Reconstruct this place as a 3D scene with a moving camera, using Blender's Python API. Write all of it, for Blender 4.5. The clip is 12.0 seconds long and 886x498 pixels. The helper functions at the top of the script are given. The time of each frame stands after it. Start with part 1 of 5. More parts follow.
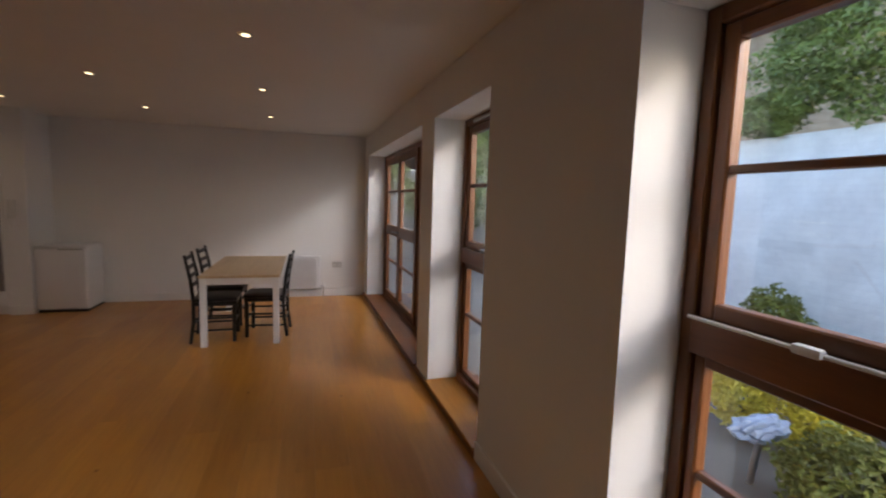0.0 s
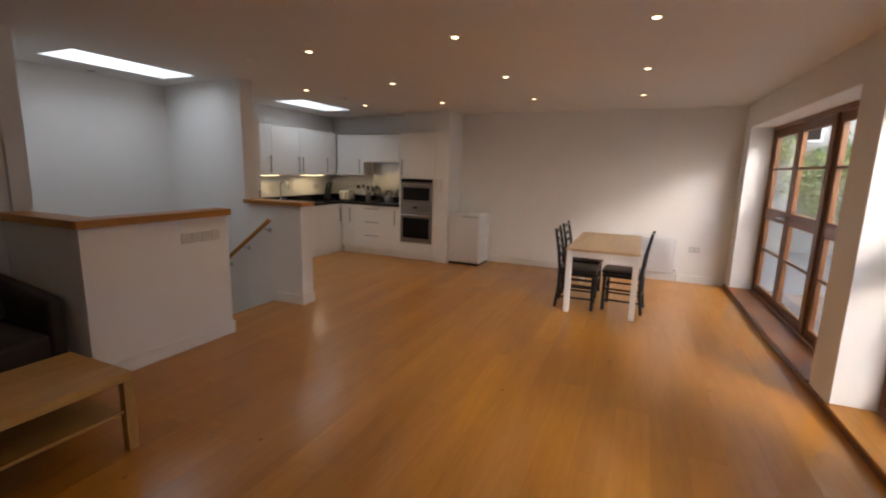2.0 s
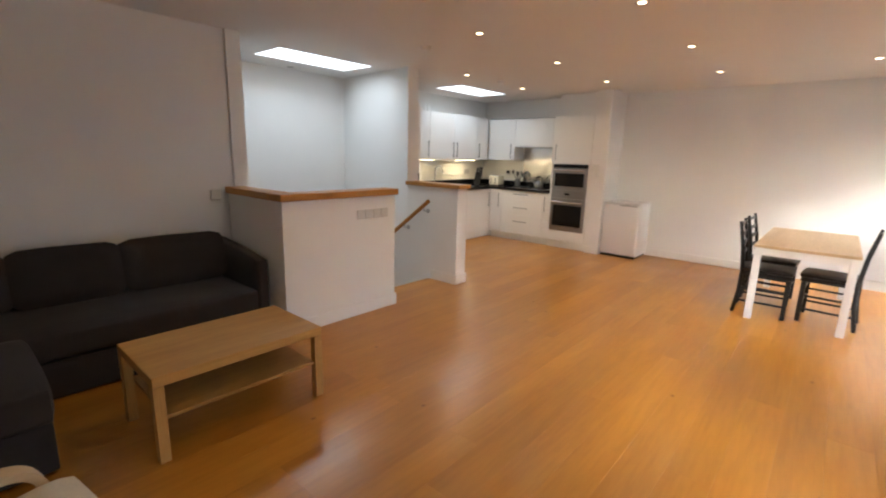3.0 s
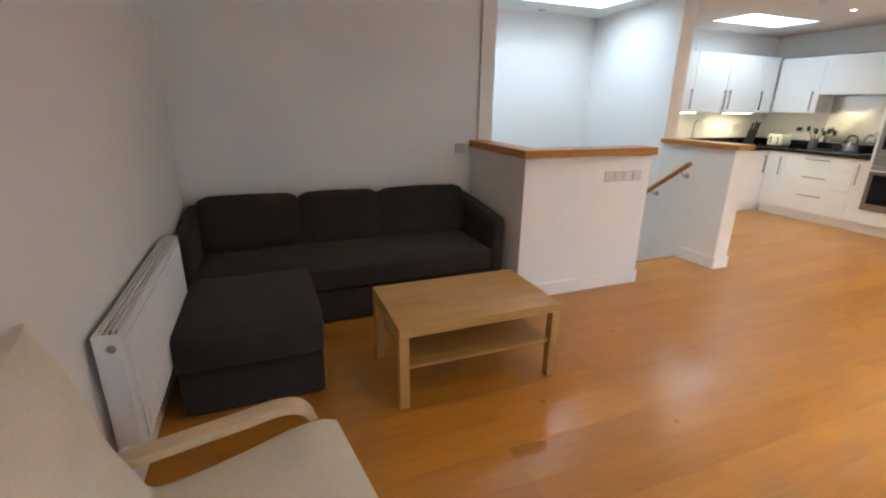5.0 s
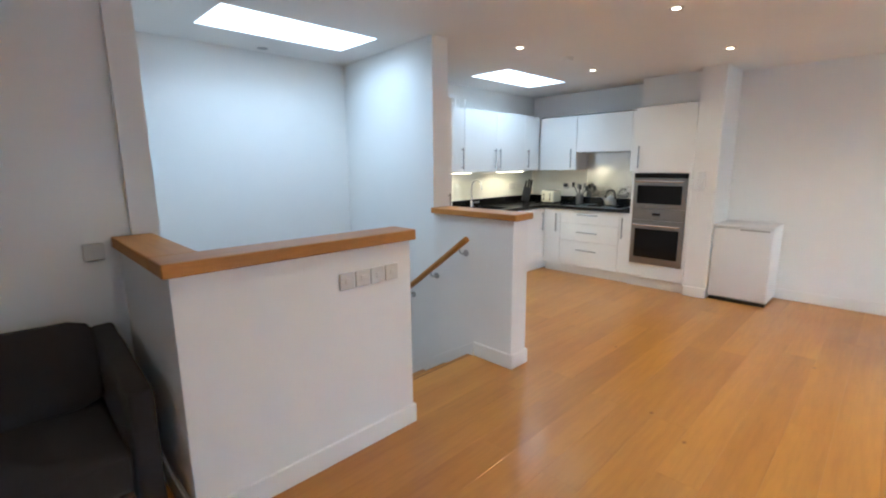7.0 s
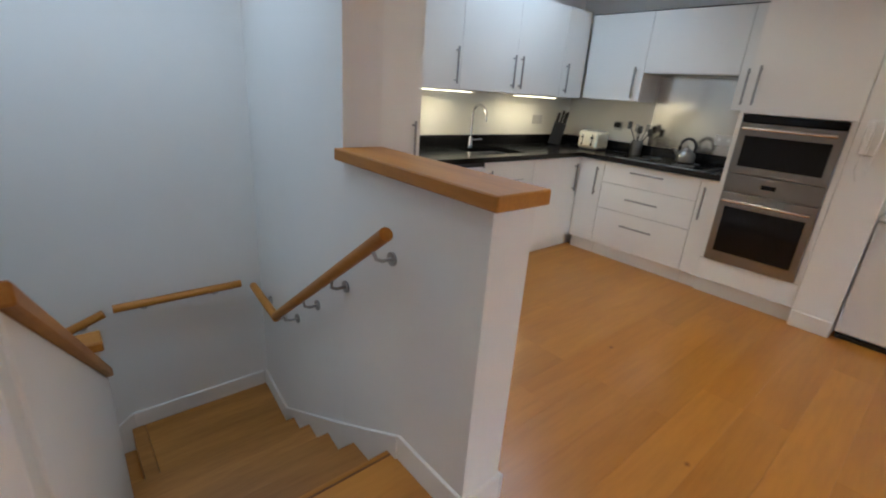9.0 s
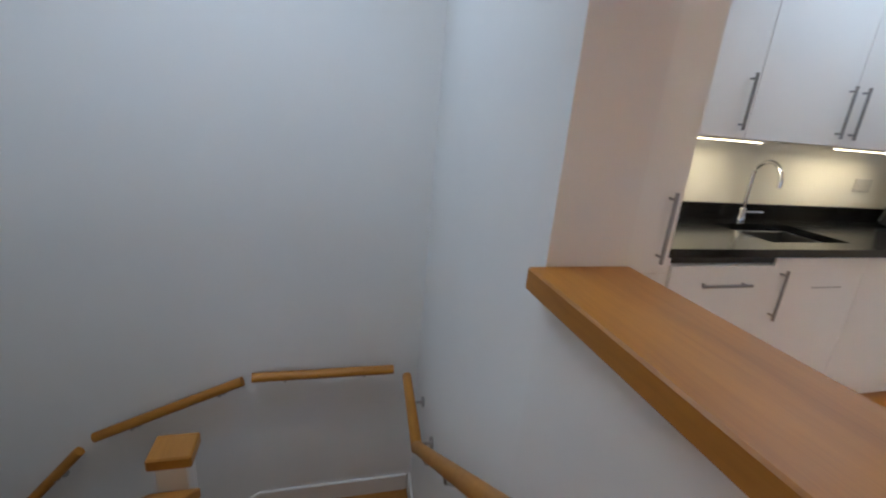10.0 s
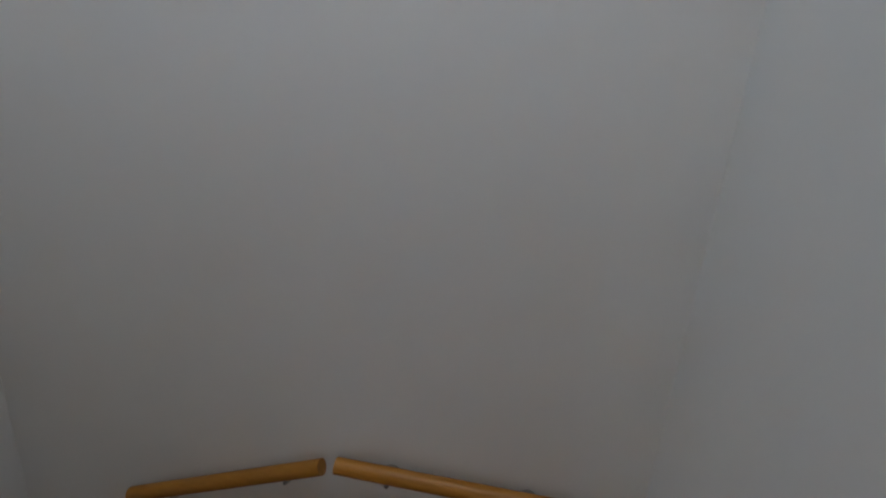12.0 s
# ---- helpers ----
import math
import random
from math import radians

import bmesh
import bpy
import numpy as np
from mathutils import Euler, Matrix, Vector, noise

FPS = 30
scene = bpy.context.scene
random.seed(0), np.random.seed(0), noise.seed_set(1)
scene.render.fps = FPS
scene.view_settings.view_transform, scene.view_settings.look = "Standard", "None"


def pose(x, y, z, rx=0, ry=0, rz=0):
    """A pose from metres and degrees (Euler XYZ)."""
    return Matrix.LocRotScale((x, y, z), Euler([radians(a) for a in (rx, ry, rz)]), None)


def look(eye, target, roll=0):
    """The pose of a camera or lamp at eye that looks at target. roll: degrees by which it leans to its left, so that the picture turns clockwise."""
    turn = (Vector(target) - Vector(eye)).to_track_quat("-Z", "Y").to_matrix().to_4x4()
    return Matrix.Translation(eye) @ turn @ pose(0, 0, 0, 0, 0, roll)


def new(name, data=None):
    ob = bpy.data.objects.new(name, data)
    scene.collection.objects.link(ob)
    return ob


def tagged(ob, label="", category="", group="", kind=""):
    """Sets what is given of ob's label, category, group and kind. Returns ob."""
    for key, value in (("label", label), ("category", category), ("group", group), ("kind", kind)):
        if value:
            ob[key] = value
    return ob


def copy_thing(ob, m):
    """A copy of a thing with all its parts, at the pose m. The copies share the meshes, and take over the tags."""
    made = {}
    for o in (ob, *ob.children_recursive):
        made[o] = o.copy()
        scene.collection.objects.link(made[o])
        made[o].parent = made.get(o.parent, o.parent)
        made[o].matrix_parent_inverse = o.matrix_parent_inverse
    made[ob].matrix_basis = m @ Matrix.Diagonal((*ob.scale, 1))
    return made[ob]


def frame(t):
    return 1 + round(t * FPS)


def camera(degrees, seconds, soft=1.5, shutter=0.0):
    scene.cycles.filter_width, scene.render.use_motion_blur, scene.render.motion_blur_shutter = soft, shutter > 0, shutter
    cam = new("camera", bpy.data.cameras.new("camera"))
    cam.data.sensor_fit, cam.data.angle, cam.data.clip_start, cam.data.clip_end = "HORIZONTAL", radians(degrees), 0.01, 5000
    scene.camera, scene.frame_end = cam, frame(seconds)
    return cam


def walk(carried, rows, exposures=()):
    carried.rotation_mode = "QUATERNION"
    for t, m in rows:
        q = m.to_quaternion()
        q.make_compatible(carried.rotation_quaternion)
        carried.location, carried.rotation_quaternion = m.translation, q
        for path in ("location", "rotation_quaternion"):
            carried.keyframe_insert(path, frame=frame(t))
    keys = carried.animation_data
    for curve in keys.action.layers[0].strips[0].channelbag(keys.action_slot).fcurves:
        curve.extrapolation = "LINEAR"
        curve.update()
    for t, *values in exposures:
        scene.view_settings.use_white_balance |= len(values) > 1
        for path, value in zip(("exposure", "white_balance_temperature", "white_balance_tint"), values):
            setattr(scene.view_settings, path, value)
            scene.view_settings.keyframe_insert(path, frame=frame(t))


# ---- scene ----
cam = camera(89.3, 12.0, 2.0, 0.2)
PATH = [
    (0, (0.35, -0.046, 1.56), (0.928, 1.857, 1.349), 1.8),
    (0.5, (0.305, -0.159, 1.559), (0.442, 1.826, 1.355), 0.8),
    (1, (0.188, -0.181, 1.574), (0.024, 1.798, 1.336), -0.2),
    (1.5, (0.103, -0.197, 1.561), (-0.382, 1.724, 1.284), 0.8),
    (2, (0.008, -0.206, 1.57), (-0.778, 1.6, 1.221), 1.5),
    (2.5, (-0.1, -0.224, 1.525), (-1.154, 1.426, 1.116), 1.9),
    (3, (-0.175, -0.262, 1.51), (-1.459, 1.214, 1.096), 1.5),
    (3.5, (-0.236, -0.291, 1.5), (-1.681, 1.013, 1.04), 1.8),
    (3.7, (-0.238, -0.3, 1.516), (-1.754, 0.913, 1.034), 1.6),
    (5.3, (-0.706, -0.155, 1.466), (-2.515, 0.47, 0.887), -0.2),
    (5.5, (-0.783, -0.035, 1.458), (-2.612, 0.571, 0.922), -1.0),
    (6, (-1.014, 0.297, 1.477), (-2.759, 1.178, 1.056), -1.3),
    (6.5, (-1.257, 0.68, 1.53), (-2.729, 1.989, 1.182), -0.6),
    (7, (-1.523, 1.119, 1.523), (-2.921, 2.5, 1.152), -0.5),
    (7.2, (-1.615, 1.276, 1.526), (-2.963, 2.698, 1.124), 1.1),
    (8.8, (-2.535, 2.665, 1.41), (-3.91, 3.965, 0.772), 2.6),
    (9, (-2.641, 2.834, 1.412), (-4.047, 4.088, 0.743), 4.3),
    (9.5, (-3.056, 3.108, 1.448), (-4.7, 4.048, 0.806), 4.6),
    (10, (-3.518, 3.289, 1.437), (-5.349, 3.807, 0.843), 5.1),
    (10.5, (-3.92, 3.306, 1.43), (-5.797, 3.679, 0.878), 2.6),
    (11, (-4.234, 3.402, 1.36), (-6.155, 3.507, 0.826), 3.0),
    (11.5, (-4.486, 3.425, 1.236), (-6.366, 3.344, 0.557), 4.1),
    (12, (-4.605, 3.372, 1.06), (-6.503, 3.088, 0.498), 4.1),
]
walk(cam, [(t, look(e, g, r)) for t, e, g, r in PATH],
     [(0, 2.5, 6400, 15), (0.5, 3.0, 7000, 19), (1.5, 3.35, 7000, 18), (2.0, 3.5, 6800, 15), (2.5, 4.0, 6600, 12), (3.5, 4.92, 6400, 7), (5.5, 5.1, 5700, 4), (7.2, 4.82, 5250, 2), (9.0, 4.27, 5600, 5), (9.5, 4.25, 5650, 7), (10.0, 4.2, 5750, 9), (10.5, 3.95, 5950, 11), (11, 3.6, 6000, 12), (12, 3.68, 6350, 11)])

# ---- world and light ----
world = bpy.data.worlds.new("world")
scene.world = world
world.use_nodes = True
wn = world.node_tree
sky = wn.nodes.new("ShaderNodeTexSky")
sky.sky_type, sky.sun_disc = "NISHITA", False
sky.sun_elevation, sky.sun_rotation, sky.dust_density = radians(25), radians(128), 1.8
wn.links.new(sky.outputs[0], wn.nodes["Background"].inputs[0])
wn.nodes["Background"].inputs[1].default_value = 0.15

sun = new("sun", bpy.data.lights.new("sun", "SUN"))
sun.data.energy, sun.data.angle, sun.data.color = 0.105, radians(14), (0.46, 0.70, 1.0)
sun.matrix_world = look((7.9, -6.2, 4.6), (0, 0, 0))


def lamp(kind, name, m, watts, color, size=0.1, size_y=None, spot=None):
    ob = new(name, bpy.data.lights.new(name, kind))
    ob.data.energy, ob.data.color = watts, color
    if kind == "AREA":
        ob.data.size = size
        if size_y:
            ob.data.shape, ob.data.size_y = "RECTANGLE", size_y
    else:
        ob.data.shadow_soft_size = size
    if spot:
        ob.data.spot_size, ob.data.spot_blend = radians(spot), 0.7
    ob.matrix_world = m
    return ob


# ---- materials ----
def nodes_of(name):
    m = bpy.data.materials.new(name)
    m.use_nodes = True
    t = m.node_tree
    return m, t, t.nodes["Principled BSDF"]


def add(t, kind, **values):
    n = t.nodes.new(kind)
    for key, v in values.items():
        n.inputs[key.replace("_", " ")].default_value = v
    return n


def ramp(t, src, stops):
    n = t.nodes.new("ShaderNodeValToRGB")
    e = n.color_ramp.elements
    while len(e) < len(stops):
        e.new(0.5)
    for el, (p, c) in zip(e, stops):
        el.position, el.color = p, (*c, 1)
    t.links.new(src, n.inputs[0])
    return n.outputs[0]


def shade(c, k):
    return tuple(min(1, v * k) for v in c)


def paint(name, col, rough=0.5, var=0.05, scale=1.5, bump=0.05, bscale=90, metal=0.0, coat=0.0):
    m, t, p = nodes_of(name)
    g = t.nodes.new("ShaderNodeNewGeometry")
    big = add(t, "ShaderNodeTexNoise", Scale=scale, Detail=4.0, Roughness=0.6)
    t.links.new(g.outputs["Position"], big.inputs["Vector"])
    t.links.new(ramp(t, big.outputs[0], [(0.3, shade(col, 1 - var)), (0.7, shade(col, 1 + var))]), p.inputs["Base Color"])
    fine = add(t, "ShaderNodeTexNoise", Scale=bscale, Detail=3.0)
    t.links.new(g.outputs["Position"], fine.inputs["Vector"])
    rr = t.nodes.new("ShaderNodeMapRange")
    rr.inputs["To Min"].default_value, rr.inputs["To Max"].default_value = max(0.02, rough - 0.06), min(1, rough + 0.06)
    t.links.new(big.outputs[0], rr.inputs[0])
    t.links.new(rr.outputs[0], p.inputs["Roughness"])
    b = add(t, "ShaderNodeBump", Strength=bump, Distance=0.002)
    t.links.new(fine.outputs[0], b.inputs["Height"])
    t.links.new(b.outputs[0], p.inputs["Normal"])
    p.inputs["Metallic"].default_value, p.inputs["Coat Weight"].default_value = metal, coat
    return m


def wood(name, dark, light, rough=0.35, axis="Y", grain=9.0, coat=0.0, knots=False, spread=0.25):
    """Straight-grained wood, the grain along one world axis, each piece with its own tone and figure."""
    m, t, p = nodes_of(name)
    g, info = t.nodes.new("ShaderNodeNewGeometry"), t.nodes.new("ShaderNodeObjectInfo")
    mapping = t.nodes.new("ShaderNodeMapping")
    s = {"X": (0.09, 1, 1), "Y": (1, 0.09, 1), "Z": (1, 1, 0.09)}[axis]
    mapping.inputs["Scale"].default_value = s
    t.links.new(g.outputs["Position"], mapping.inputs["Vector"])
    shift = add(t, "ShaderNodeMath")
    shift.operation, shift.inputs[1].default_value = "MULTIPLY", 37.0
    t.links.new(info.outputs["Random"], shift.inputs[0])
    t.links.new(shift.outputs[0], mapping.inputs["Location"])
    n1 = add(t, "ShaderNodeTexNoise", Scale=grain, Detail=6.0, Roughness=0.62, Distortion=0.2)
    n2 = add(t, "ShaderNodeTexNoise", Scale=grain * 9, Detail=3.0, Roughness=0.6)
    n3 = add(t, "ShaderNodeTexNoise", Scale=1.3, Detail=2.0)
    for n in (n1, n2):
        t.links.new(mapping.outputs[0], n.inputs["Vector"])
    t.links.new(g.outputs["Position"], n3.inputs["Vector"])
    mid = tuple((a + b) / 2 for a, b in zip(dark, light))
    c1 = ramp(t, n1.outputs[0], [(0.28, dark), (0.5, mid), (0.72, light)])
    c2 = ramp(t, n2.outputs[0], [(0.3, (0.86, 0.84, 0.8)), (0.6, (1, 1, 1))])
    mix = t.nodes.new("ShaderNodeMix")
    mix.data_type, mix.blend_type = "RGBA", "MULTIPLY"
    mix.inputs[0].default_value = 0.8
    t.links.new(c1, mix.inputs[6])
    t.links.new(c2, mix.inputs[7])
    hsv = t.nodes.new("ShaderNodeHueSaturation")
    val = t.nodes.new("ShaderNodeMapRange")
    val.inputs["To Min"].default_value, val.inputs["To Max"].default_value = 1 - spread / 2, 1 + spread / 2
    t.links.new(info.outputs["Random"], val.inputs[0])
    t.links.new(val.outputs[0], hsv.inputs["Value"])
    out = mix.outputs[2]
    if knots:
        v = add(t, "ShaderNodeTexVoronoi", Scale=0.9)
        v.voronoi_dimensions = "2D"
        long = t.nodes.new("ShaderNodeMapping")
        long.inputs["Scale"].default_value = (1.0, 0.75, 1.0)
        t.links.new(g.outputs["Position"], long.inputs["Vector"])
        t.links.new(long.outputs[0], v.inputs["Vector"])
        k = ramp(t, v.outputs["Distance"], [(0.0, (0.3, 0.2, 0.13)), (0.006, (0.6, 0.5, 0.4)), (0.014, (1, 1, 1))])
        mk = t.nodes.new("ShaderNodeMix")
        mk.data_type, mk.blend_type = "RGBA", "MULTIPLY"
        mk.inputs[0].default_value = 1.0
        t.links.new(out, mk.inputs[6])
        t.links.new(k, mk.inputs[7])
        out = mk.outputs[2]
    t.links.new(out, hsv.inputs["Color"])
    t.links.new(hsv.outputs[0], p.inputs["Base Color"])
    rr = t.nodes.new("ShaderNodeMapRange")
    rr.inputs["To Min"].default_value, rr.inputs["To Max"].default_value = rough - 0.07, rough + 0.1
    t.links.new(n3.outputs[0], rr.inputs[0])
    t.links.new(rr.outputs[0], p.inputs["Roughness"])
    b = add(t, "ShaderNodeBump", Strength=0.12, Distance=0.001)
    t.links.new(n2.outputs[0], b.inputs["Height"])
    t.links.new(b.outputs[0], p.inputs["Normal"])
    p.inputs["Coat Weight"].default_value = coat
    p.inputs["Coat Roughness"].default_value = 0.2
    return m


def fabric(name, col, rough=0.95, var=0.18):
    m, t, p = nodes_of(name)
    c = t.nodes.new("ShaderNodeTexCoord")
    n1 = add(t, "ShaderNodeTexNoise", Scale=5.0, Detail=5.0)
    n2 = add(t, "ShaderNodeTexNoise", Scale=420.0, Detail=2.0)
    for n in (n1, n2):
        t.links.new(c.outputs["Object"], n.inputs["Vector"])
    a = ramp(t, n1.outputs[0], [(0.3, shade(col, 1 - var)), (0.7, shade(col, 1 + var))])
    f = ramp(t, n2.outputs[0], [(0.3, (0.75, 0.75, 0.75)), (0.7, (1.0, 1.0, 1.0))])
    mix = t.nodes.new("ShaderNodeMix")
    mix.data_type, mix.blend_type = "RGBA", "MULTIPLY"
    mix.inputs[0].default_value = 1.0
    t.links.new(a, mix.inputs[6])
    t.links.new(f, mix.inputs[7])
    t.links.new(mix.outputs[2], p.inputs["Base Color"])
    p.inputs["Roughness"].default_value = rough
    p.inputs["Sheen Weight"].default_value = 0.04
    b = add(t, "ShaderNodeBump", Strength=0.35, Distance=0.002)
    t.links.new(n2.outputs[0], b.inputs["Height"])
    t.links.new(b.outputs[0], p.inputs["Normal"])
    return m


def stone(name, col, fleck, scale=160.0, rough=0.18):
    m, t, p = nodes_of(name)
    g = t.nodes.new("ShaderNodeNewGeometry")
    n1 = add(t, "ShaderNodeTexNoise", Scale=scale, Detail=4.0, Roughness=0.7)
    t.links.new(g.outputs["Position"], n1.inputs["Vector"])
    t.links.new(ramp(t, n1.outputs[0], [(0.45, col), (0.62, col), (0.72, fleck)]), p.inputs["Base Color"])
    p.inputs["Roughness"].default_value = rough
    return m


def glow(name, col, strength):
    m, t, p = nodes_of(name)
    p.inputs["Base Color"].default_value = (*col, 1)
    p.inputs["Emission Color"].default_value = (*col, 1)
    p.inputs["Emission Strength"].default_value = strength
    return m


def glass_of(name, tint=(0.97, 0.99, 0.98), rough=0.0):
    m, t, p = nodes_of(name)
    p.inputs["Base Color"].default_value = (*tint, 1)
    p.inputs["Transmission Weight"].default_value = 1.0
    p.inputs["Roughness"].default_value = rough
    p.inputs["IOR"].default_value = 1.45
    return m


WHITE = paint("wall_paint", (0.80, 0.785, 0.755), 0.75, 0.025, 0.9, 0.08, 140)
CEIL = paint("ceiling_paint", (0.80, 0.785, 0.755), 0.85, 0.02, 0.7, 0.05, 120)
GLOSSW = paint("satin_white_paint", (0.82, 0.80, 0.77), 0.38, 0.02, 2.0, 0.03, 60)
UNIT = paint("white_cabinet_lacquer", (0.82, 0.81, 0.78), 0.32, 0.015, 1.2, 0.02, 40, coat=0.2)
OAK = wood("oak_floor", (0.43, 0.172, 0.021), (0.555, 0.245, 0.034), 0.3, "Y", 4.0, 0.25, True, 0.15)
OAKX = wood("oak_along_x", (0.36, 0.142, 0.013), (0.50, 0.215, 0.025), 0.46, "X", 9.0, 0.03)
OAKY = wood("oak_along_y", (0.36, 0.142, 0.013), (0.50, 0.215, 0.025), 0.46, "Y", 9.0, 0.03)
OAKZ = wood("oak_along_z", (0.36, 0.142, 0.013), (0.50, 0.215, 0.025), 0.46, "Z", 9.0, 0.03)
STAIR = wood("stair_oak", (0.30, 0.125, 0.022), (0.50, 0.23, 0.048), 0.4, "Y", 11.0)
# darker oak tone for the stair nosings and risers
NOSE = wood("dark_nosing_riser_oak", (0.13, 0.050, 0.012), (0.24, 0.10, 0.025), 0.4, "Y", 11.0)
FRAME = wood("stained_hardwood_frame", (0.115, 0.036, 0.006), (0.205, 0.068, 0.012), 0.38, "Z", 12.0, 0.1)
FRAMEY = wood("stained_hardwood_rail", (0.115, 0.036, 0.006), (0.205, 0.068, 0.012), 0.38, "Y", 12.0, 0.1)
VENEER = wood("oak_veneer", (0.40, 0.215, 0.055), (0.53, 0.305, 0.085), 0.45, "Y", 10.0)
VENEERZ = wood("oak_veneer_upright", (0.44, 0.235, 0.068), (0.58, 0.34, 0.105), 0.45, "Z", 10.0)
PALE = wood("pale_pine_top", (0.60, 0.42, 0.24), (0.74, 0.55, 0.34), 0.4, "Y", 8.0)
BIRCH = wood("pale_birch", (0.62, 0.45, 0.27), (0.74, 0.57, 0.37), 0.4, "Y", 8.0)
SOFA = fabric("charcoal_fabric", (0.030, 0.023, 0.023))
CREAM = fabric("cream_cotton", (0.84, 0.77, 0.64), 0.9, 0.06)
BLACKW = paint("black_lacquered_wood", (0.012, 0.012, 0.013), 0.38, 0.1, 4.0, 0.03, 40)
BLACKV = paint("black_vinyl", (0.014, 0.013, 0.013), 0.35, 0.1, 6.0, 0.2, 220)
WTABLE = paint("white_painted_wood", (0.78, 0.76, 0.73), 0.4, 0.03, 5.0, 0.04, 60)
GRANITE = stone("black_granite", (0.008, 0.008, 0.009), (0.07, 0.07, 0.075))
HANDLE = paint("dull_steel_bar", (0.32, 0.315, 0.31), 0.38, 0.05, 6.0, 0.02, 60, metal=1.0)
STEEL = paint("brushed_steel", (0.30, 0.29, 0.28), 0.3, 0.05, 6.0, 0.05, 300, metal=1.0)
MIRRORY = paint("polished_splashback_steel", (0.62, 0.61, 0.59), 0.16, 0.04, 5.0, 0.03, 200, metal=1.0)
SINKM = paint("satin_sink_steel", (0.16, 0.16, 0.16), 0.45, 0.06, 6.0, 0.05, 300, metal=1.0)
CHROME = paint("chrome", (0.75, 0.75, 0.76), 0.12, 0.02, 6.0, 0.0, 60, metal=1.0)
SATIN = paint("satin_nickel", (0.45, 0.44, 0.43), 0.35, 0.05, 6.0, 0.02, 60, metal=1.0)
OVENGLASS = paint("black_oven_glass", (0.006, 0.006, 0.007), 0.12, 0.1, 3.0, 0.0, 30)
OVENGLASS.node_tree.nodes["Principled BSDF"].inputs["Specular IOR Level"].default_value = 0.25
BLACKP = paint("black_plastic", (0.015, 0.015, 0.016), 0.4, 0.1, 6.0, 0.04, 120)
WPLAST = paint("white_plastic", (0.78, 0.77, 0.74), 0.4, 0.02, 6.0, 0.02, 80)
PLATE = paint("off_white_plate", (0.60, 0.58, 0.54), 0.4, 0.02, 6.0, 0.02, 80)
GREYPL = paint("grey_plastic", (0.45, 0.44, 0.42), 0.45, 0.04, 6.0, 0.02, 80)
ENAMEL = paint("white_enamel", (0.76, 0.75, 0.745), 0.42, 0.012, 1.5, 0.01, 160, coat=0.08)
CREAMP = paint("cream_toaster_enamel", (0.74, 0.68, 0.52), 0.25, 0.02, 4.0, 0.0, 40, coat=0.3)
TILE = paint("white_splashback", (0.80, 0.78, 0.70), 0.3, 0.015, 1.2, 0.01, 30)
DARK = paint("dark_void", (0.02, 0.018, 0.016), 0.8, 0.1, 3.0)
GLASS = glass_of("window_glass")
BULB = glow("warm_lamp_face", (1.0, 0.76, 0.42), 0.55)
STRIP = glow("under_cabinet_strip", (1.0, 0.82, 0.5), 0.5)
FROST = glow("skylight_daylight", (0.76, 0.90, 1.0), 0.2)


def masonry(name, a, b, mortar, relief):
    """Coursed brickwork in the plane of a wall, colour and relief."""
    m, t, p = nodes_of(name)
    g = t.nodes.new("ShaderNodeNewGeometry")
    sep, com = t.nodes.new("ShaderNodeSeparateXYZ"), t.nodes.new("ShaderNodeCombineXYZ")
    both = add(t, "ShaderNodeMath")
    t.links.new(g.outputs["Position"], sep.inputs[0])
    t.links.new(sep.outputs["X"], both.inputs[0])
    t.links.new(sep.outputs["Y"], both.inputs[1])
    t.links.new(both.outputs[0], com.inputs["X"])
    t.links.new(sep.outputs["Z"], com.inputs["Y"])
    k = add(t, "ShaderNodeTexBrick", Scale=1.0, Mortar_Size=0.006, Brick_Width=0.225, Row_Height=0.075, Mortar_Smooth=0.4)
    k.inputs["Color1"].default_value, k.inputs["Color2"].default_value, k.inputs["Mortar"].default_value = (*a, 1), (*b, 1), (*mortar, 1)
    t.links.new(com.outputs[0], k.inputs["Vector"])
    n = add(t, "ShaderNodeTexNoise", Scale=2.2, Detail=6.0, Roughness=0.65)
    t.links.new(g.outputs["Position"], n.inputs["Vector"])
    dirt = ramp(t, n.outputs[0], [(0.3, (0.78, 0.78, 0.78)), (0.65, (1, 1, 1))])
    mix = t.nodes.new("ShaderNodeMix")
    mix.data_type, mix.blend_type = "RGBA", "MULTIPLY"
    mix.inputs[0].default_value = 1.0
    t.links.new(k.outputs["Color"], mix.inputs[6])
    t.links.new(dirt, mix.inputs[7])
    t.links.new(mix.outputs[2], p.inputs["Base Color"])
    p.inputs["Roughness"].default_value = 0.9
    f = add(t, "ShaderNodeTexNoise", Scale=18.0, Detail=4.0)
    t.links.new(g.outputs["Position"], f.inputs["Vector"])
    h = add(t, "ShaderNodeMath")
    h.operation = "SUBTRACT"
    t.links.new(f.outputs[0], h.inputs[0])
    t.links.new(k.outputs["Fac"], h.inputs[1])
    bu = add(t, "ShaderNodeBump", Strength=relief, Distance=0.02)
    t.links.new(h.outputs[0], bu.inputs["Height"])
    t.links.new(bu.outputs[0], p.inputs["Normal"])
    return m


